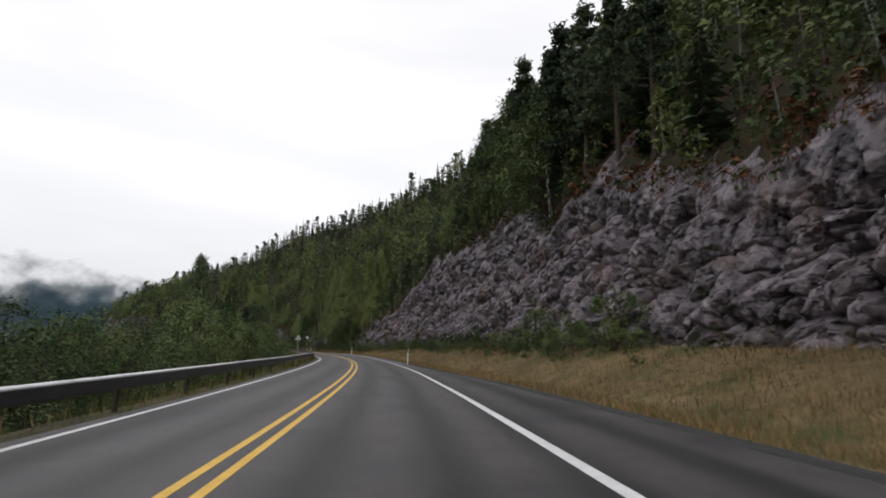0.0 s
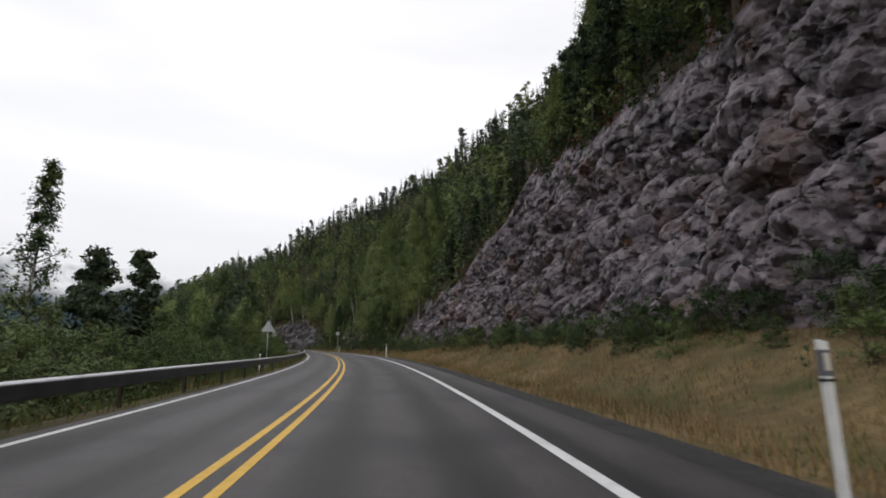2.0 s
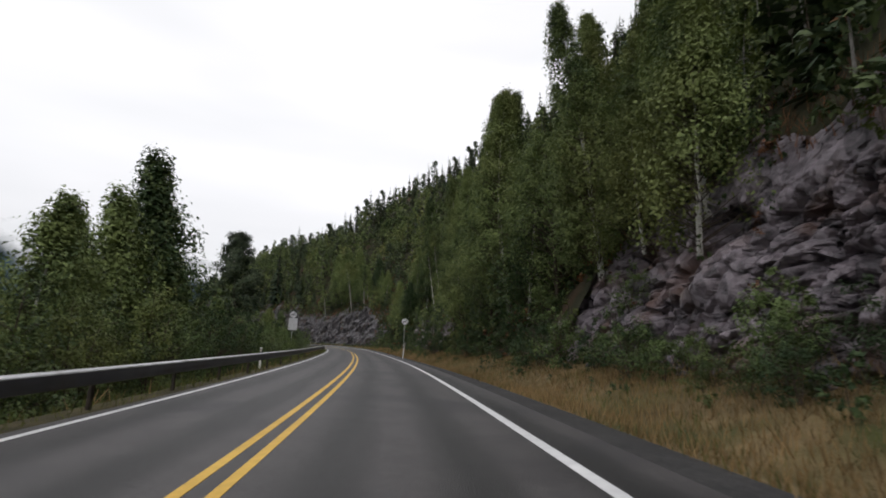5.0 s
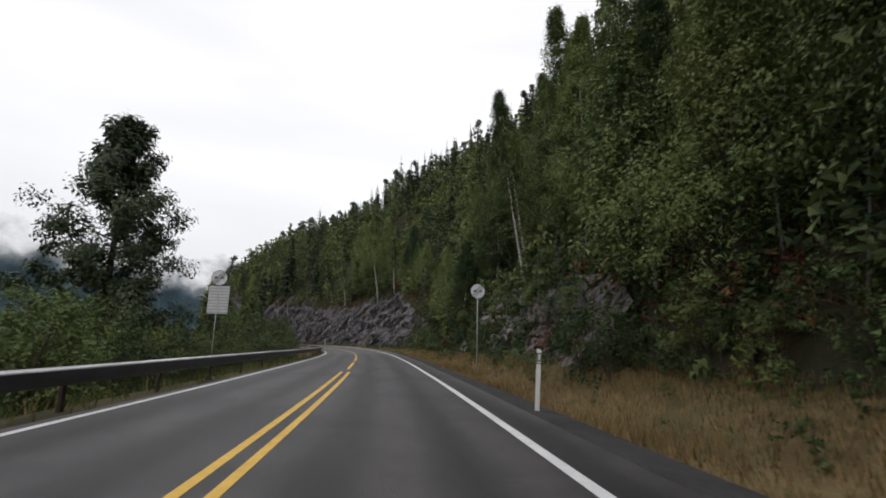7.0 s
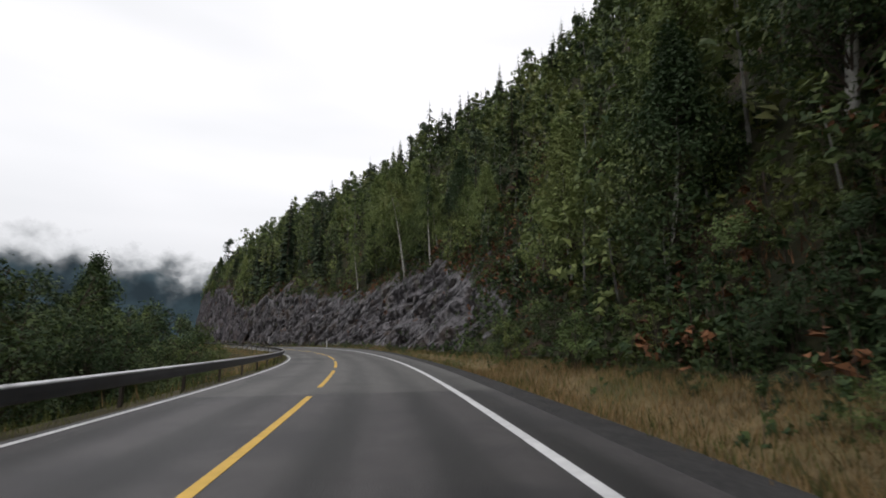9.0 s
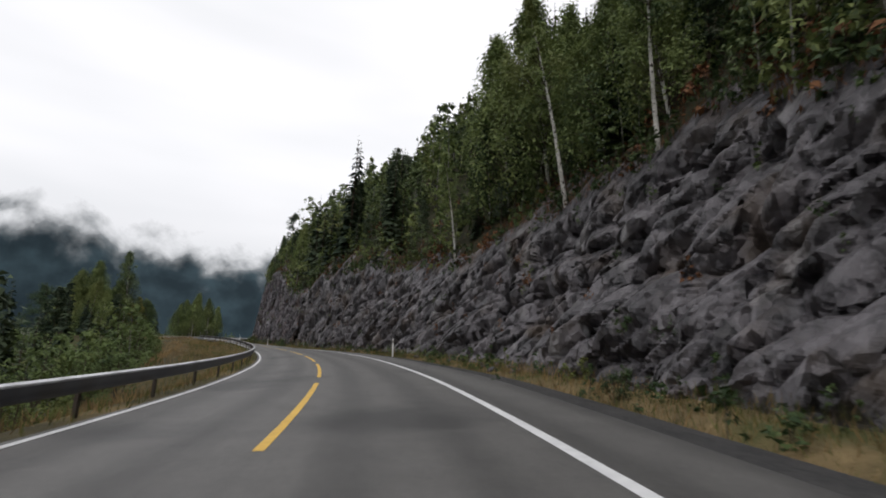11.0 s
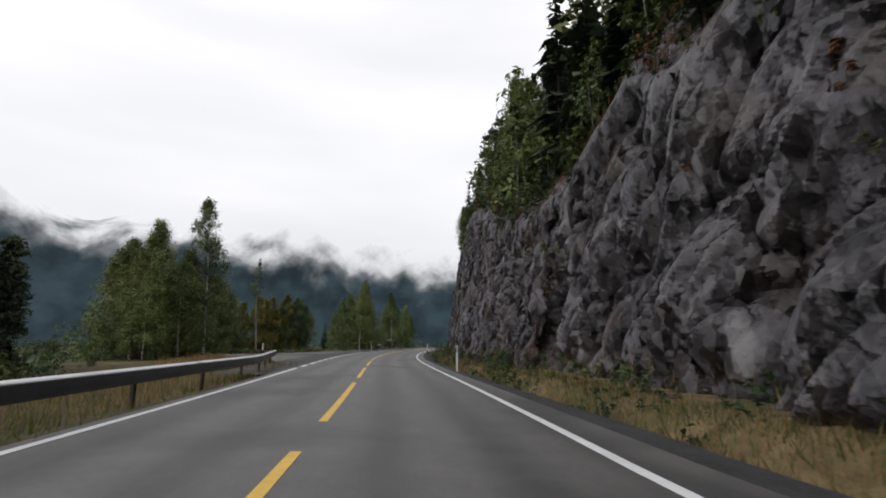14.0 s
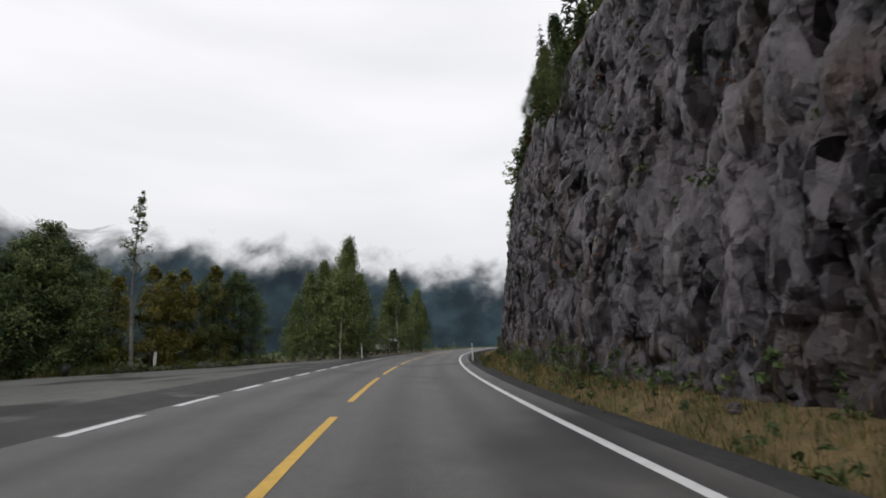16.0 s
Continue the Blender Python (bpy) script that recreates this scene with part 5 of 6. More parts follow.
for i in range(96):
    s = rng.uniform(174, 212)
    tree_at(SALLOWS[i % 3], s, foot_of(s) + rng.uniform(0.2, 9.0), rng.uniform(1.2, 3.2), 3.6)
for s in np.arange(175, 214, 2.3):
    tree_at(SALLOWS[int(s * 3) % 3], s, foot_of(s) - rng.uniform(0.6, 2.4), rng.uniform(0.8, 1.7), 3.6)

LEANING_BIRCH.matrix_basis = at(273.0, 15.8) @ pose(0, 0, -0.4, 0, -8, 0) @ Matrix.Diagonal((1.1, 1.1, 1.1, 1))
for s, l, lean, k in ((197.4, 15.3, -13, 1.0), (203.2, 17.4, -12, 1.0), (265.0, 16.5, -5, 0.9), (290.0, 14.5, -6, 0.8), (333.0, 15.0, 6, 0.7)):
    place(LEANING_BIRCH, at(s, l) @ pose(0, 0, -0.4, 0, lean, 0), k)
for s, l, z, h in ((384, 10.4, 15.0, 5.0), (388, 10.8, 17.5, 4.5), (404, 11.6, 15.5, 4.5), (396, 11.4, 20.0, 4.5)):
    place(BIRCHES[int(s) % 3], at(s, l, z), h / 14, 1.0, "small birch rooted in a crack of the rock wall")
SCRUB = [broadleaf(r1, 1.5, 0.85, 8, 9, 0.13, bare=0.0, weep=0.1, stems=1, limbs=False) for _ in range(5)]
low_green, low_rust = [], []
for i in range(2000):
    s = rng.uniform(8, 436)
    d = rng.uniform(-0.2, 1) ** 2 * 9
    if 140 < s < 236 and rng.uniform() < 0.3:
        continue
    l = top_of(s) + d + 0.2
    x, y = plan(s, l)
    (low_rust if rng.uniform() < (0.60 if s < 42 else 0.20) else low_green).append((float(x), float(y), float(hill_z(s, l)) - 0.15, rng.uniform(0.5, 1.5), rng.integers(5)))
for i in range(420):
    s = rng.uniform(234, 266)
    l = top_of(s) + rng.uniform(0.3, 12)
    x, y = plan(s, l)
    (low_rust if rng.uniform() < 0.3 else low_green).append((float(x), float(y), float(hill_z(s, l)) - 0.15, rng.uniform(0.6, 1.6), rng.integers(5)))
for i in range(420):
    s = rng.uniform(20, 400)
    if 140 < s < 238:
        continue
    u = rng.uniform(0.1, 0.95)
    l = foot_of(s) + (top_of(s) - foot_of(s)) * u + 0.35
    x, y = plan(s, l)
    (low_rust if rng.uniform() < 0.35 else low_green).append((float(x), float(y), float(ground_z(s, l)) - 0.2, rng.uniform(0.25, 0.7), rng.integers(5)))
for i in range(620):
    s = rng.uniform(172, 214)
    l = foot_of(s) + rng.uniform(-1.2, 1.0) ** 2 * rng.uniform(0, 12)
    x, y = plan(s, l)
    (low_rust if rng.uniform() < 0.04 else low_green).append((float(x), float(y), float(ground_z(s, l)) - 0.1, rng.uniform(0.4, 1.1), rng.integers(5)))
for i in range(620):
    s = rng.choice([rng.uniform(138, 176), rng.uniform(206, 242)])
    l = foot_of(s) + rng.uniform(-0.8, 6.5)
    x, y = plan(s, l)
    (low_rust if rng.uniform() < 0.12 else low_green).append((float(x), float(y), float(ground_z(s, l)) - 0.1, rng.uniform(0.5, 1.4), rng.integers(5)))
for i in range(900):
    s = rng.uniform(18, 420)
    l = foot_of(s) - rng.uniform(-0.3, 1.0) ** 2 * 3.2
    x, y = plan(s, l)
    low_green.append((float(x), float(y), float(ground_z(s, l)) - 0.1, rng.uniform(0.25, 0.75), rng.integers(5)))
forest("brink_scrub", low_green, SCRUB, [M_BUSH, M_BARK], "low green scrub on the ledges and brink of the rock", "scrub")
forest("rusty_scrub", low_rust, SCRUB, [M_HEATH, M_BARK], "rusty brown heather on the ledges and brink of the rock", "scrub")


# ---- grass ----
def blades(name, count, s_range, l_fun, mat, high, label, seed):
    r = np.random.default_rng(seed)
    s = r.uniform(*s_range, count)
    l = l_fun(s, r)
    tuft = r.normal(0, 0.12, (count, 2))
    x, y = plan(s, l)
    z = ground_z(s, l)
    h = high * r.uniform(0.35, 1.25, count) * (0.55 + 0.9 * soft_noise(np.stack([s * 0.4, l * 0.8, 0 * s], 1), seed))
    a = r.uniform(0, 6.283, count)
    w = h * 0.03 + 0.004
    base = np.stack([x + tuft[:, 0], y + tuft[:, 1], z - 0.03], 1)
    side = np.stack([np.cos(a) * w, np.sin(a) * w, 0 * a], 1)
    lean = np.stack([r.normal(0, 0.3, count) * h, r.normal(0, 0.3, count) * h, h], 1)
    v = np.stack([base - side, base + side, base + lean], 1).reshape(-1, 3)
    return tagged(new(name, mesh_of(name, v, np.arange(3 * count).reshape(-1, 3), [mat])), label, "grass", kind="stuff")


verge_l = lambda s, r: along(s, K_EDGE) + 1.0 + (along(s, K_FOOT) - along(s, K_EDGE) - 0.8) * r.uniform(0, 1, len(s)) ** 0.8
blades("dry_grass", 120000, (4, 225), verge_l, M_GRASS, 0.30, "long dry yellow grass on the verge", 3)
blades("short_dry_grass", 22000, (225, 420), verge_l, M_GRASS, 0.32, "short dry grass on the verge below the rock", 4)
blades("green_grass", 70000, (4, 420), verge_l, M_GREENGRASS, 0.28, "green grass among the dry verge", 5)
blades("rail_grass", 42000, (0, 346), lambda s, r: -r.uniform(3.75, 9.5, len(s)), M_GREENGRASS, 0.30, "rough grass under and behind the guardrail", 8)
blades("rail_dry_grass", 24000, (250, 344), lambda s, r: -4.2 - r.uniform(0, 1, len(s)) * np.interp(s, [260, 285], [4.3, 10.5]), M_GRASS, 0.30, "dry grass under and behind the guardrail", 9)
blades("bank_dry_grass", 9000, (0, 255), lambda s, r: -r.uniform(4.6, 8.0, len(s)), M_GRASS, 0.40, "sparse dry grass behind the guardrail", 10)
blades("stone_row_grass", 5000, (393.5, 409.5), lambda s, r: -25.5 + 0.643 * (s - 394.6) + r.normal(-0.25, 0.55, len(s)), M_GREENGRASS, 0.75, "rank grass growing between the boulders", 15)
blades("lay_by_grass", 15000, (347, 412), lambda s, r: -np.array([lot_wide(q) + 4.1 for q in s]) - r.uniform(0, 1, len(s)) ** 1.5 * 7, M_GRASS, 0.4, "yellowing grass between the lay-by and the trees", 14)
blades("brink_heath", 30000, (10, 430), lambda s, r: along(s, K_FOOT) + along(s, K_BATTER) * along(s, K_HIGH) + r.uniform(0.2, 3.5, len(s)), M_HEATH, 0.55, "rusty brown heath along the brink of the rock", 12)


# ---- guardrail ----
def guardrail():
    root = empty("guardrail", Matrix(), "long galvanised steel guardrail on dark posts beside the road", "guardrail")
    rail_l = lambda q: -float(np.interp(q, [-60, 335, 348], [3.95, 3.95, 6.0]))
    ss = np.arange(-60, 348.1, 2.0)
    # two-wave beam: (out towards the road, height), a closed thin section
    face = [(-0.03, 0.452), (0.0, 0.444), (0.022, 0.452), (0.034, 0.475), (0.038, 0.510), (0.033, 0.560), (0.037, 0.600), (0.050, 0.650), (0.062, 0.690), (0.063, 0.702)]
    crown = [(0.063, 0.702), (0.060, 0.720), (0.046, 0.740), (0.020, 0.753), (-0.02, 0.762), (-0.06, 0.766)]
    # the face is darkened by colour, the top left bright as under the sky
    for name, prof, mat, label in (("beam", face, M_RAIL_FACE, "face of the steel beam, dark reflections painted in"), ("beam_top", crown, M_STEEL, "galvanised top edge, left brighter than the darkened face")):
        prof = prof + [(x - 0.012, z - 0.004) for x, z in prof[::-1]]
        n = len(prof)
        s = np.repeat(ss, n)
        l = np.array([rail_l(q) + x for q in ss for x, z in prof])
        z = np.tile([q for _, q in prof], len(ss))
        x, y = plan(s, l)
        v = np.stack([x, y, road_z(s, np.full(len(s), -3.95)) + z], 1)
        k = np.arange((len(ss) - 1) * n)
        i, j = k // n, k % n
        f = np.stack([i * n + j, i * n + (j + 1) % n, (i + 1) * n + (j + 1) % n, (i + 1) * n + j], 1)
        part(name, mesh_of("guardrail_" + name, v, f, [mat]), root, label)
    bm = bmesh.new()
    bm_box(bm, 0.012, 0.11, 1.15, (0, 0, 0.12), 0.003)
    bm_box(bm, 0.06, 0.012, 1.15, (-0.035, 0.049, 0.12), 0.003)
    bm_box(bm, 0.06, 0.012, 1.15, (-0.035, -0.049, 0.12), 0.003)
    bm_box(bm, 0.10, 0.09, 0.16, (0.045, 0, 0.60), 0.008)
    post = from_bm("guardrail_post", bm, [M_RUST])
    for q in np.arange(-58, 348, 3.95):
        ob = part("post", post, root)
        m = at(q, rail_l(q) - 0.13, float(road_z(q, -3.95)))
        ob.matrix_basis = m
    return root


guardrail()


# ---- marker posts ----
def marker_post():
    root = empty("marker_post", Matrix(), "tall white plastic marker post with a grey reflector band", "marker post", "marker posts")
    bm = bmesh.new()
    bm_box(bm, 0.11, 0.055, 1.70, (0, 0, 0.66), 0.02)
    bmesh.ops.bisect_plane(bm, geom=list(bm.verts) + list(bm.edges) + list(bm.faces), plane_co=(0, 0, 1.48), plane_no=(0.3, 0, 1), clear_outer=True)
    bmesh.ops.holes_fill(bm, edges=[e for e in bm.edges if e.is_boundary])
    part("shaft", from_bm("marker_shaft", bm, [M_PLASTIC]), root)
    bm = bmesh.new()
    bm_box(bm, 0.116, 0.061, 0.26, (0, 0, 1.29), 0.02)
    band = part("band", from_bm("marker_band", bm, [M_SIGNMARK]), root, "dull grey band")
    bm = bmesh.new()
    bm_box(bm, 0.055, 0.008, 0.15, (0, -0.033, 1.30), 0.003)
    part("reflector", from_bm("marker_reflector", bm, [M_REFLECTOR]), band)
    bm = bmesh.new()
    bm_box(bm, 0.120, 0.065, 0.03, (0, 0, 1.145), 0.006)
    part("ring", from_bm("marker_ring", bm, [M_BLACK]), root, "thin black ring")
    return root


first = marker_post()
first.matrix_basis = at(48.35, 5.5)
for s, l in ((-8, 7.4), (104.4, 5.7), (165.2, 5.3), (282.9, 6.5), (342.9, 5.2), (396.0, 5.15)):
    copy_thing(first, at(s, l) @ pose(0, 0, 0, 0, rng.uniform(-3, 3), 0))
copy_thing(first, at(405.5, -5.5) @ pose(0, 0, 0, 0, rng.uniform(-3, 3), 0))
for s in (76, 137, 206):
    copy_thing(first, at(s, -4.75) @ pose(0, 0, -0.35, 0, rng.uniform(-3, 3), 0))



def snow_stake(m):
    bm = bmesh.new()
    bm_rod(bm, 0.045, 0.032, 2.5, (0, 0, 1.1), 10)
    ob = tagged(new("snow_stake", from_bm("snow_stake", bm, [M_WOOD], True)), "weathered brown stake standing before the rock wall", "stake")
    ob.matrix_basis = m


snow_stake(at(374.4, 7.7) @ pose(0, 0, 0, 0, 1.5, 0))


# ---- road signs ----
def disc(bm, r, thick, at_y, z, seg=40):
    vs = bm_rod(bm, r, r, thick, (0, at_y, z), seg, Matrix.Rotation(radians(90), 3, "X"))
    return vs


def sign_pole(root, high, r=0.03):
    bm = bmesh.new()
    bm_rod(bm, r, r, high + 0.3, (0, 0, high / 2 - 0.15), 12)
    bm_rod(bm, r * 1.15, r * 1.15, 0.03, (0, 0, high), 12)
    part("pole", from_bm("sign_pole", bm, [M_SIGNBACK], True), root, "grey steel pole")
    bm = bmesh.new()
    bm_rod(bm, 0.13, 0.12, 0.30, (0, 0, 0.02), 16)
    part("footing", from_bm("sign_footing", bm, [M_BOULDER]), root, "grey concrete footing")


def round_sign(m, high, r, label, face):
    root = empty("round_road_sign", m, label, "road sign")
    sign_pole(root, high + r)
    bm = bmesh.new()
    disc(bm, r, 0.02, -0.05, high)
    bm_box(bm, 0.10, 0.05, 0.04, (0, -0.02, high + r * 0.5), 0.005)
    bm_box(bm, 0.10, 0.05, 0.04, (0, -0.02, high - r * 0.5), 0.005)
    plate = part("disc", from_bm("sign_disc", bm, [M_SIGNFACE if face else M_SIGNBACK]), root, "round pale plate")
    bm = bmesh.new()
    got = bmesh.ops.create_circle(bm, segments=40, radius=r)
    ring = bmesh.ops.extrude_edge_only(bm, edges=list(bm.edges))
    inner = [v for v in ring["geom"] if isinstance(v, bmesh.types.BMVert)]
    bmesh.ops.scale(bm, vec=(0.93, 0.93, 1), verts=inner)
    bmesh.ops.rotate(bm, cent=(0, 0, 0), matrix=Matrix.Rotation(radians(90), 3, "X"), verts=list(bm.verts))
    bmesh.ops.translate(bm, vec=(0, -0.064, high), verts=list(bm.verts))
    part("rim", from_bm("sign_rim", bm, [M_SIGNMARK if face else M_SIGNBACK]), plate)
    if face:
        for x in (-0.40, 0.36):
            bm = bmesh.new()
            bm_box(bm, r * 0.50, 0.004, r * 0.16, (r * x, -0.064, high - 0.02 * r), 0.0015)
            bm_box(bm, r * 0.28, 0.004, r * 0.14, (r * x, -0.064, high + 0.12 * r), 0.0015)
            part("symbol", from_bm("sign_symbol", bm, [M_SIGNMARK]), plate, "faded dark car symbol")
        for i in range(5):
            off = (i - 2) * 0.125 * r
            bm = bmesh.new()
            bm_box(bm, 1.86 * math.sqrt(max(r * r - off * off * 1.6, 0.01)), 0.004, r * 0.05, (0, 0, 0), 0.0015)
            bmesh.ops.translate(bm, vec=(0, 0, off), verts=list(bm.verts))
            bmesh.ops.rotate(bm, cent=(0, 0, 0), matrix=Matrix.Rotation(radians(-48), 3, "Y"), verts=list(bm.verts))
            bmesh.ops.translate(bm, vec=(0, -0.069, high), verts=list(bm.verts))
            part("stripe", from_bm("sign_stripe", bm, [M_SIGNMARK]), plate, "thin dark diagonal stripe")
    return root


round_sign(at(184.5, 7.7), 5.3, 0.48, "round white road sign with a faded grey symbol on a pole", True)
left_sign = round_sign(at(186.7, -8.8, -1.0), 6.2, 0.50, "round white road sign on a tall pole over a lined panel", True)
bm = bmesh.new()
bm_box(bm, 1.26, 0.03, 1.78, (0, 0, 0), 0.008)
panel = part("panel", from_bm("sign_panel", bm, [M_SIGNFACE]), left_sign, "pale rectangular panel")
panel.location = (0.04, 0.06, 4.80)
bm = bmesh.new()
bm_box(bm, 1.24, 0.05, 0.06, (0, 0, 0), 0.006)
slat = from_bm("sign_slat", bm, [M_SIGNBACK])
for i in range(9):
    part("slat", slat, panel).location = (0, -0.03, -0.80 + 0.19 * i)


def warning_sign(m):
    root = empty("triangular_road_sign", m, "triangular road sign seen from its grey back on a pole", "road sign")
    sign_pole(root, 3.55)
    bm = bmesh.new()
    r, th = 0.58, 0.018
    ring = []
    for c in range(3):
        a0 = radians(90 + 120 * c)
        cx, cz = math.cos(a0) * (r - 0.06), math.sin(a0) * (r - 0.06)
        for k in range(-2, 3):
            a = a0 + radians(30 * k)
            ring.append((cx + 0.06 * math.cos(a), cz + 0.06 * math.sin(a)))
    front = [bm.verts.new((x, -th, z + 3.12)) for x, z in ring]
    back = [bm.verts.new((x, th, z + 3.12)) for x, z in ring]
    bm.faces.new(front), bm.faces.new(back[::-1])
    for i in range(len(ring)):
        j = (i + 1) % len(ring)
        bm.faces.new((front[i], back[i], back[j], front[j]))
    bmesh.ops.translate(bm, vec=(0, 0.05, 0), verts=list(bm.verts))
    part("plate", from_bm("warning_plate", bm, [M_SIGNBACK]), root, "grey triangular plate")
    bm = bmesh.new()
    bm_box(bm, 0.42, 0.03, 0.04, (0, 0.02, 2.98), 0.005)
    part("bracket", from_bm("warning_bracket", bm, [M_SIGNBACK]), root)
    bm = bmesh.new()
    bm_box(bm, 0.20, 0.03, 0.04, (0, 0.02, 3.32), 0.005)
    part("bracket", from_bm("warning_bracket", bm, [M_SIGNBACK]), root)
    return root


warning_sign(at(87.9, -6.0, -0.22))


# ---- boulders ----
def boulder_mesh(name, seed, flat=0.75, mat=None):
    bm = bmesh.new()
    bmesh.ops.create_icosphere(bm, subdivisions=3, radius=1.0)
    p = np.array([v.co for v in bm.verts])
    k = 1 + 0.28 * fractured(p * 1.2 + seed * 7.3, seed) + 0.11 * fractured(p * 2.8 + seed, seed + 9)
    for v, q, u in zip(bm.verts, p, k):
        v.co = Vector(q) * float(u)
        v.co.z *= flat
    return from_bm(name, bm, [mat or M_BOULDER])


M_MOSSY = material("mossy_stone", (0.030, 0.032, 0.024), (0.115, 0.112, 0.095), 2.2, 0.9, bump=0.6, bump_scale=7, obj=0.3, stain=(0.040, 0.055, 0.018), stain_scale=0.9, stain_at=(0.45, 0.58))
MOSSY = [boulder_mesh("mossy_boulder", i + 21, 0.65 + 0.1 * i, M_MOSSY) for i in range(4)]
STONES = [boulder_mesh("boulder", i + 1, 0.6 + 0.1 * i) for i in range(4)]
CHIPS = [boulder_mesh("fallen_rock", i + 11, 0.6 + 0.1 * i, M_WALL) for i in range(4)]
for i in range(64):
    s, d = rng.uniform(193, 207), rng.uniform(-0.6, 4.2)
    l = foot_of(s) + d
    k = rng.uniform(0.3, 0.95) * (1.1 if d > 2 else 0.85)
    ob = tagged(new("boulder", STONES[i % 4]), "pale angular boulder in the rockfall below the wood", "boulder", "rockfall boulders")
    x, y = plan(s, l)
    ob.matrix_basis = pose(float(x), float(y), float(ground_z(s, l)) + 0.25 * k, rng.uniform(-25, 25), rng.uniform(-25, 25), rng.uniform(0, 360)) @ Matrix.Diagonal((k * rng.uniform(0.8, 1.5), k, k * rng.uniform(0.7, 1.1), 1))
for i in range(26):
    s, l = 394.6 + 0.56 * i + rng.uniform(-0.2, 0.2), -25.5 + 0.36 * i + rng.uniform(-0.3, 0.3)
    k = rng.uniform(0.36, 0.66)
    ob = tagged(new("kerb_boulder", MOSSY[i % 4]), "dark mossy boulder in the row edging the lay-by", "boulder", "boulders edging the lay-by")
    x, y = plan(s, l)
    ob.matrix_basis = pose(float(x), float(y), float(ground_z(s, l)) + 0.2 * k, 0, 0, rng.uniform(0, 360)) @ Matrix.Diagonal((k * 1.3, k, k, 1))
for i in range(60):
    s, l = rng.uniform(20, 250), -rng.uniform(14, 30)
    k = rng.uniform(0.5, 1.6)
    ob = tagged(new("river_boulder", STONES[i % 4]), "grey boulder on the river bank", "boulder", "river boulders")
    x, y = plan(s, l)
    ob.matrix_basis = pose(float(x), float(y), float(ground_z(s, l)) + 0.2 * k, 0, 0, rng.uniform(0, 360)) @ Matrix.Diagonal((k * 1.4, k, k * 0.8, 1))
for i in range(70):
    s = rng.choice([rng.uniform(24, 140), rng.uniform(240, 400)])
    l = foot_of(s) - rng.uniform(-0.1, 0.8)
    k = rng.uniform(0.08, 0.27)
    ob = tagged(new("fallen_rock", CHIPS[i % 4]), "small fallen rock at the foot of the cutting", "rock", "fallen rocks")
    x, y = plan(s, l)
    ob.matrix_basis = pose(float(x), float(y), float(ground_z(s, l)) + 0.1 * k, rng.uniform(-30, 30), 0, rng.uniform(0, 360)) @ Matrix.Diagonal((k * 1.4, k, k * 0.9, 1))

# river between the bank and the far woods
s = np.arange(-100, 330, 6.0)
x, y = plan(s, -46.0 + 6 * np.sin(s * 0.03))
x2, y2 = plan(s, -31.0 + 4 * np.sin(s * 0.045))
v = np.stack([np.stack([x, y, 0 * x - 7.45], 1), np.stack([x2, y2, 0 * x - 7.45], 1)], 1).reshape(-1, 3)
tagged(new("river", mesh_of("river", v, grid_faces(len(s), 2)[:, ::-1], [M_WATER])), "dark river running along the valley floor", "river", kind="structure")


# ---- parked cars and the shelter beyond the lay-by ----
def car(m, paint, label):
    root = empty("car", m, label, "car", "parked cars")
    prof = [(-2.1, 0.35), (-2.15, 0.62), (-2.05, 0.88), (-1.45, 0.98), (-0.75, 1.42), (0.75, 1.45), (1.55, 1.02), (2.05, 0.95), (2.12, 0.60), (2.05, 0.32)]
    bm = bmesh.new()
    a = [bm.verts.new((-0.86 + (0.14 if z > 1.1 else 0), x, z)) for x, z in prof]
    b = [bm.verts.new((0.86 - (0.14 if z > 1.1 else 0), x, z)) for x, z in prof]
    bm.faces.new(a), bm.faces.new(b[::-1])
    for i in range(len(prof)):
        j = (i + 1) % len(prof)
        bm.faces.new((a[i], b[i], b[j], a[j]))
    bmesh.ops.recalc_face_normals(bm, faces=list(bm.faces))
    bmesh.ops.bevel(bm, geom=list(bm.edges), offset=0.05, segments=2, affect="EDGES")
    body = part("body", from_bm("car_body", bm, [paint], True), root)
    bm = bmesh.new()
    for sx in (-0.80, 0.80):
        bm_box(bm, 0.03, 1.9, 0.30, (sx, 0.1, 1.18), 0.01)
    part("side_window", from_bm("car_side_window", bm, [M_GLASS]), body, "dark side glass")
    bm = bmesh.new()
    bm_box(bm, 1.35, 0.03, 0.52, (0, -1.12, 1.22), 0.01, Matrix.Rotation(radians(-55), 3, "X"))
    part("windscreen", from_bm("car_windscreen", bm, [M_GLASS]), body, "dark windscreen")
    bm = bmesh.new()
    bm_rod(bm, 0.32, 0.32, 0.2, (0, 0, 0), 20, Matrix.Rotation(radians(90), 3, "Y"))
    tyre = from_bm("car_tyre", bm, [M_TYRE], True)
    bm = bmesh.new()
    bm_rod(bm, 0.20, 0.18, 0.22, (0, 0, 0), 16, Matrix.Rotation(radians(90), 3, "Y"))
    rim = from_bm("car_rim", bm, [M_STEEL])
    for sx in (-0.78, 0.78):
        for sy in (-1.3, 1.32):
            w = part("wheel", tyre, root)
            w.location = (sx, sy, 0.32)
            part("rim", rim, w)
    return root


for (s, l, turn), paint, label in zip(((436, -12.5, 70), (441, -13, 75), (446, -13.2, 80)), M_CARS, ("dark grey car parked beyond the lay-by", "silver car parked beyond the lay-by", "dark blue car parked beyond the lay-by")):
    car(at(s, l, 0.0, turn), paint, label)


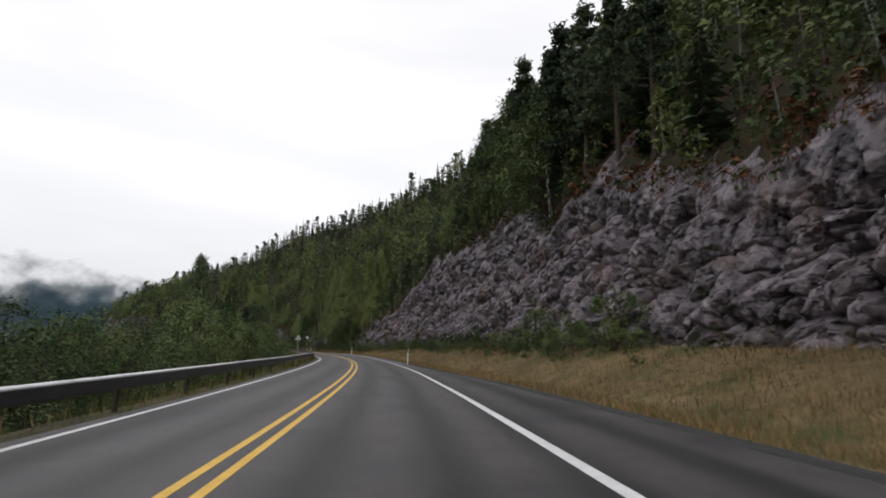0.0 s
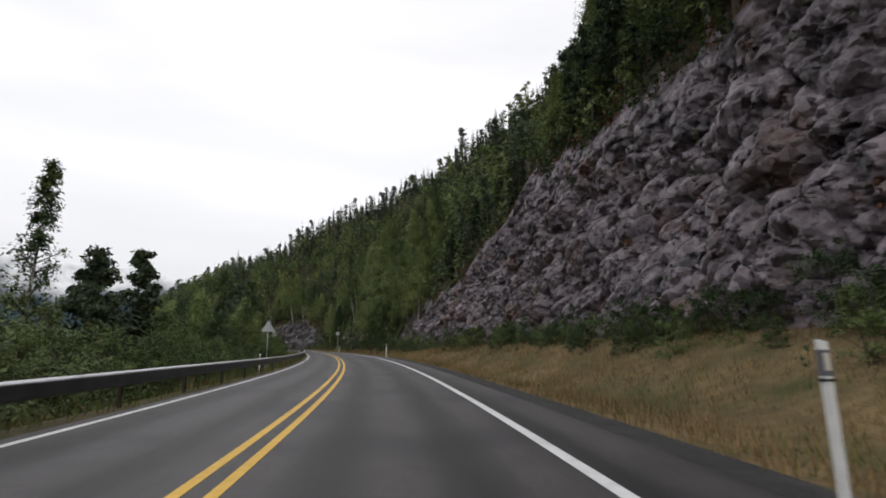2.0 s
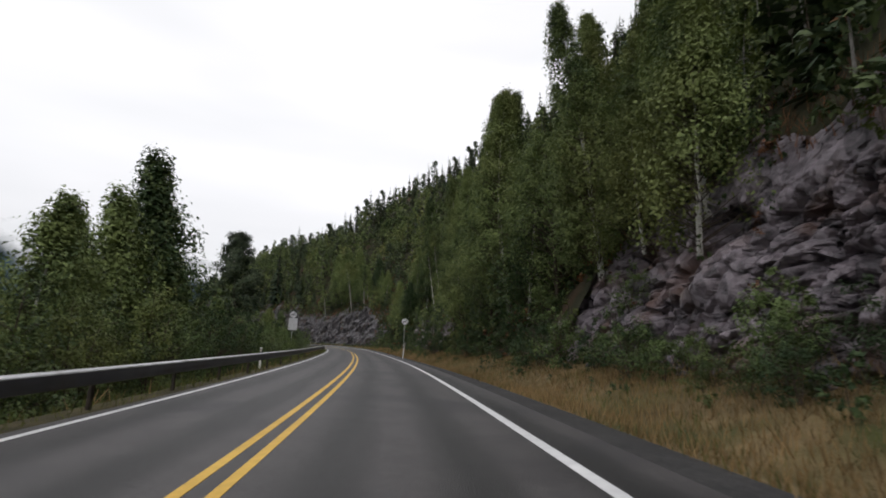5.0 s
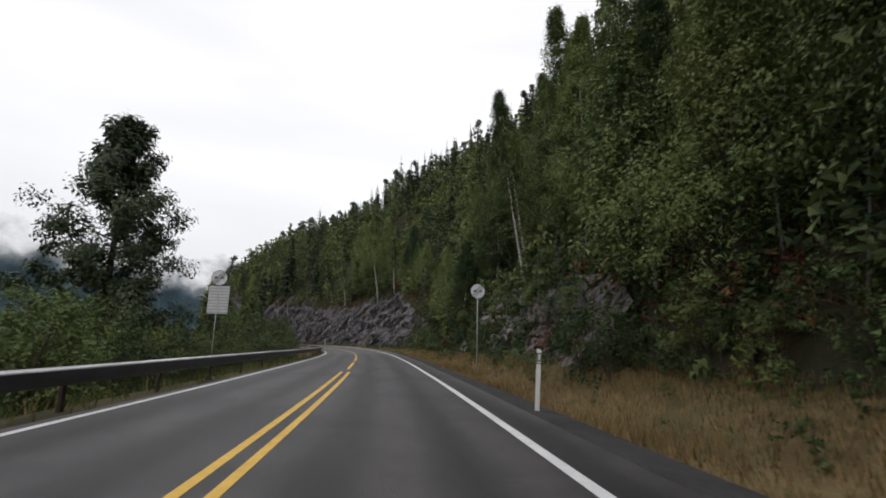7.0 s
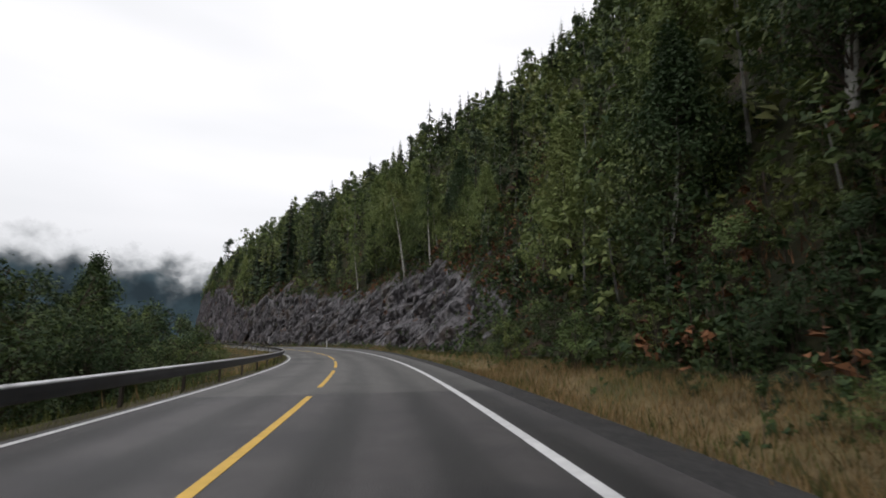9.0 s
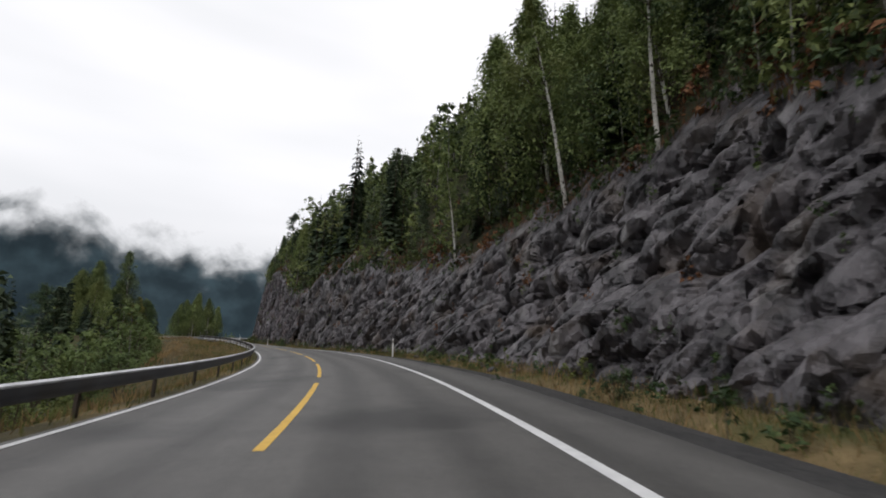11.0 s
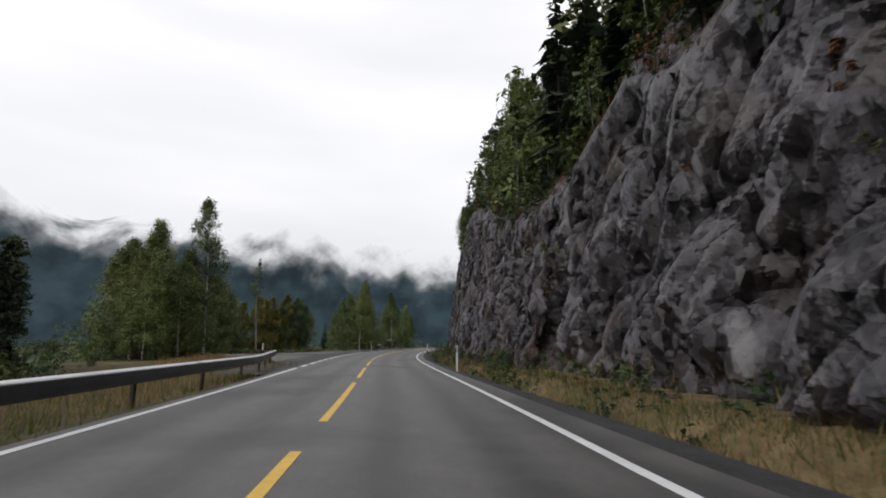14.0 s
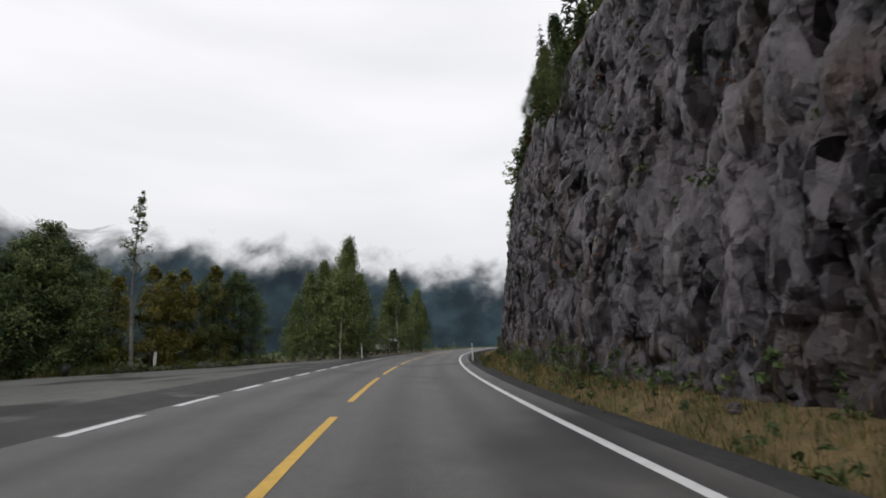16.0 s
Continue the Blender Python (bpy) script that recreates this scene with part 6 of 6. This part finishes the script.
def shelter(m):
    root = empty("shelter", m, "small brown shelter with a pale sloping roof", "shelter")
    for sx in (-1.2, 1.2):
        for sy in (-0.8, 0.8):
            bm = bmesh.new()
            bm_box(bm, 0.12, 0.12, 2.1, (sx, sy, 1.05), 0.01)
            part("post", from_bm("shelter_post", bm, [M_WOOD]), root)
    bm = bmesh.new()
    bm_box(bm, 2.4, 0.06, 1.6, (0, 0.82, 1.0), 0.01)
    part("back_wall", from_bm("shelter_wall", bm, [M_WOOD]), root)
    bm = bmesh.new()
    bm_box(bm, 3.2, 2.5, 0.10, (0, 0, 2.25), 0.02, None)
    ob = part("roof", from_bm("shelter_roof", bm, [M_ROOF]), root, "pale sheet roof")
    ob.rotation_euler = (radians(10), 0, 0)
    return root


shelter(at(448, -10.5, 0.0, 60))
shelter(at(412.5, -30.0, -0.9, 20))


# ---- litter bin and white bollard at the edge of the lay-by ----
def litter_bin(m):
    root = empty("litter_bin", m, "dark green litter bin beside the stone row", "litter bin")
    bm = bmesh.new()
    bm_rod(bm, 0.26, 0.30, 0.85, (0, 0, 0.45), 18)
    part("drum", from_bm("bin_drum", bm, [M_BLACK], True), root)
    bm = bmesh.new()
    bm_rod(bm, 0.32, 0.26, 0.10, (0, 0, 0.92), 18)
    part("lid", from_bm("bin_lid", bm, [M_RUST], True), root, "rusty brown lid")
    return root


litter_bin(at(393.8, -25.6))
bm = bmesh.new()
bm_box(bm, 0.26, 0.12, 1.75, (0, 0, 0.8), 0.03)
tagged(new("bollard", from_bm("bollard", bm, [M_PLASTIC])), "tall white plastic bollard behind the stone row", "bollard").matrix_basis = at(401.2, -23.6)

bm = bmesh.new()
bm_box(bm, 0.34, 0.12, 0.10, (0, 0, 0.05), 0.02)
bmesh.ops.bisect_plane(bm, geom=list(bm.verts) + list(bm.edges) + list(bm.faces), plane_co=(0.12, 0, 0.08), plane_no=(1, 0, 1), clear_outer=True)
bmesh.ops.holes_fill(bm, edges=[e for e in bm.edges if e.is_boundary])
tagged(new("plastic_scrap", from_bm("plastic_scrap", bm, [material("orange_plastic", (0.5, 0.09, 0.03), (0.7, 0.16, 0.06), 9.0, 0.6)])), "broken orange plastic scrap lying beside the asphalt", "scrap").matrix_basis = at(185.0, 5.6) @ pose(0, 0, 0.0, 0, 0, 70)
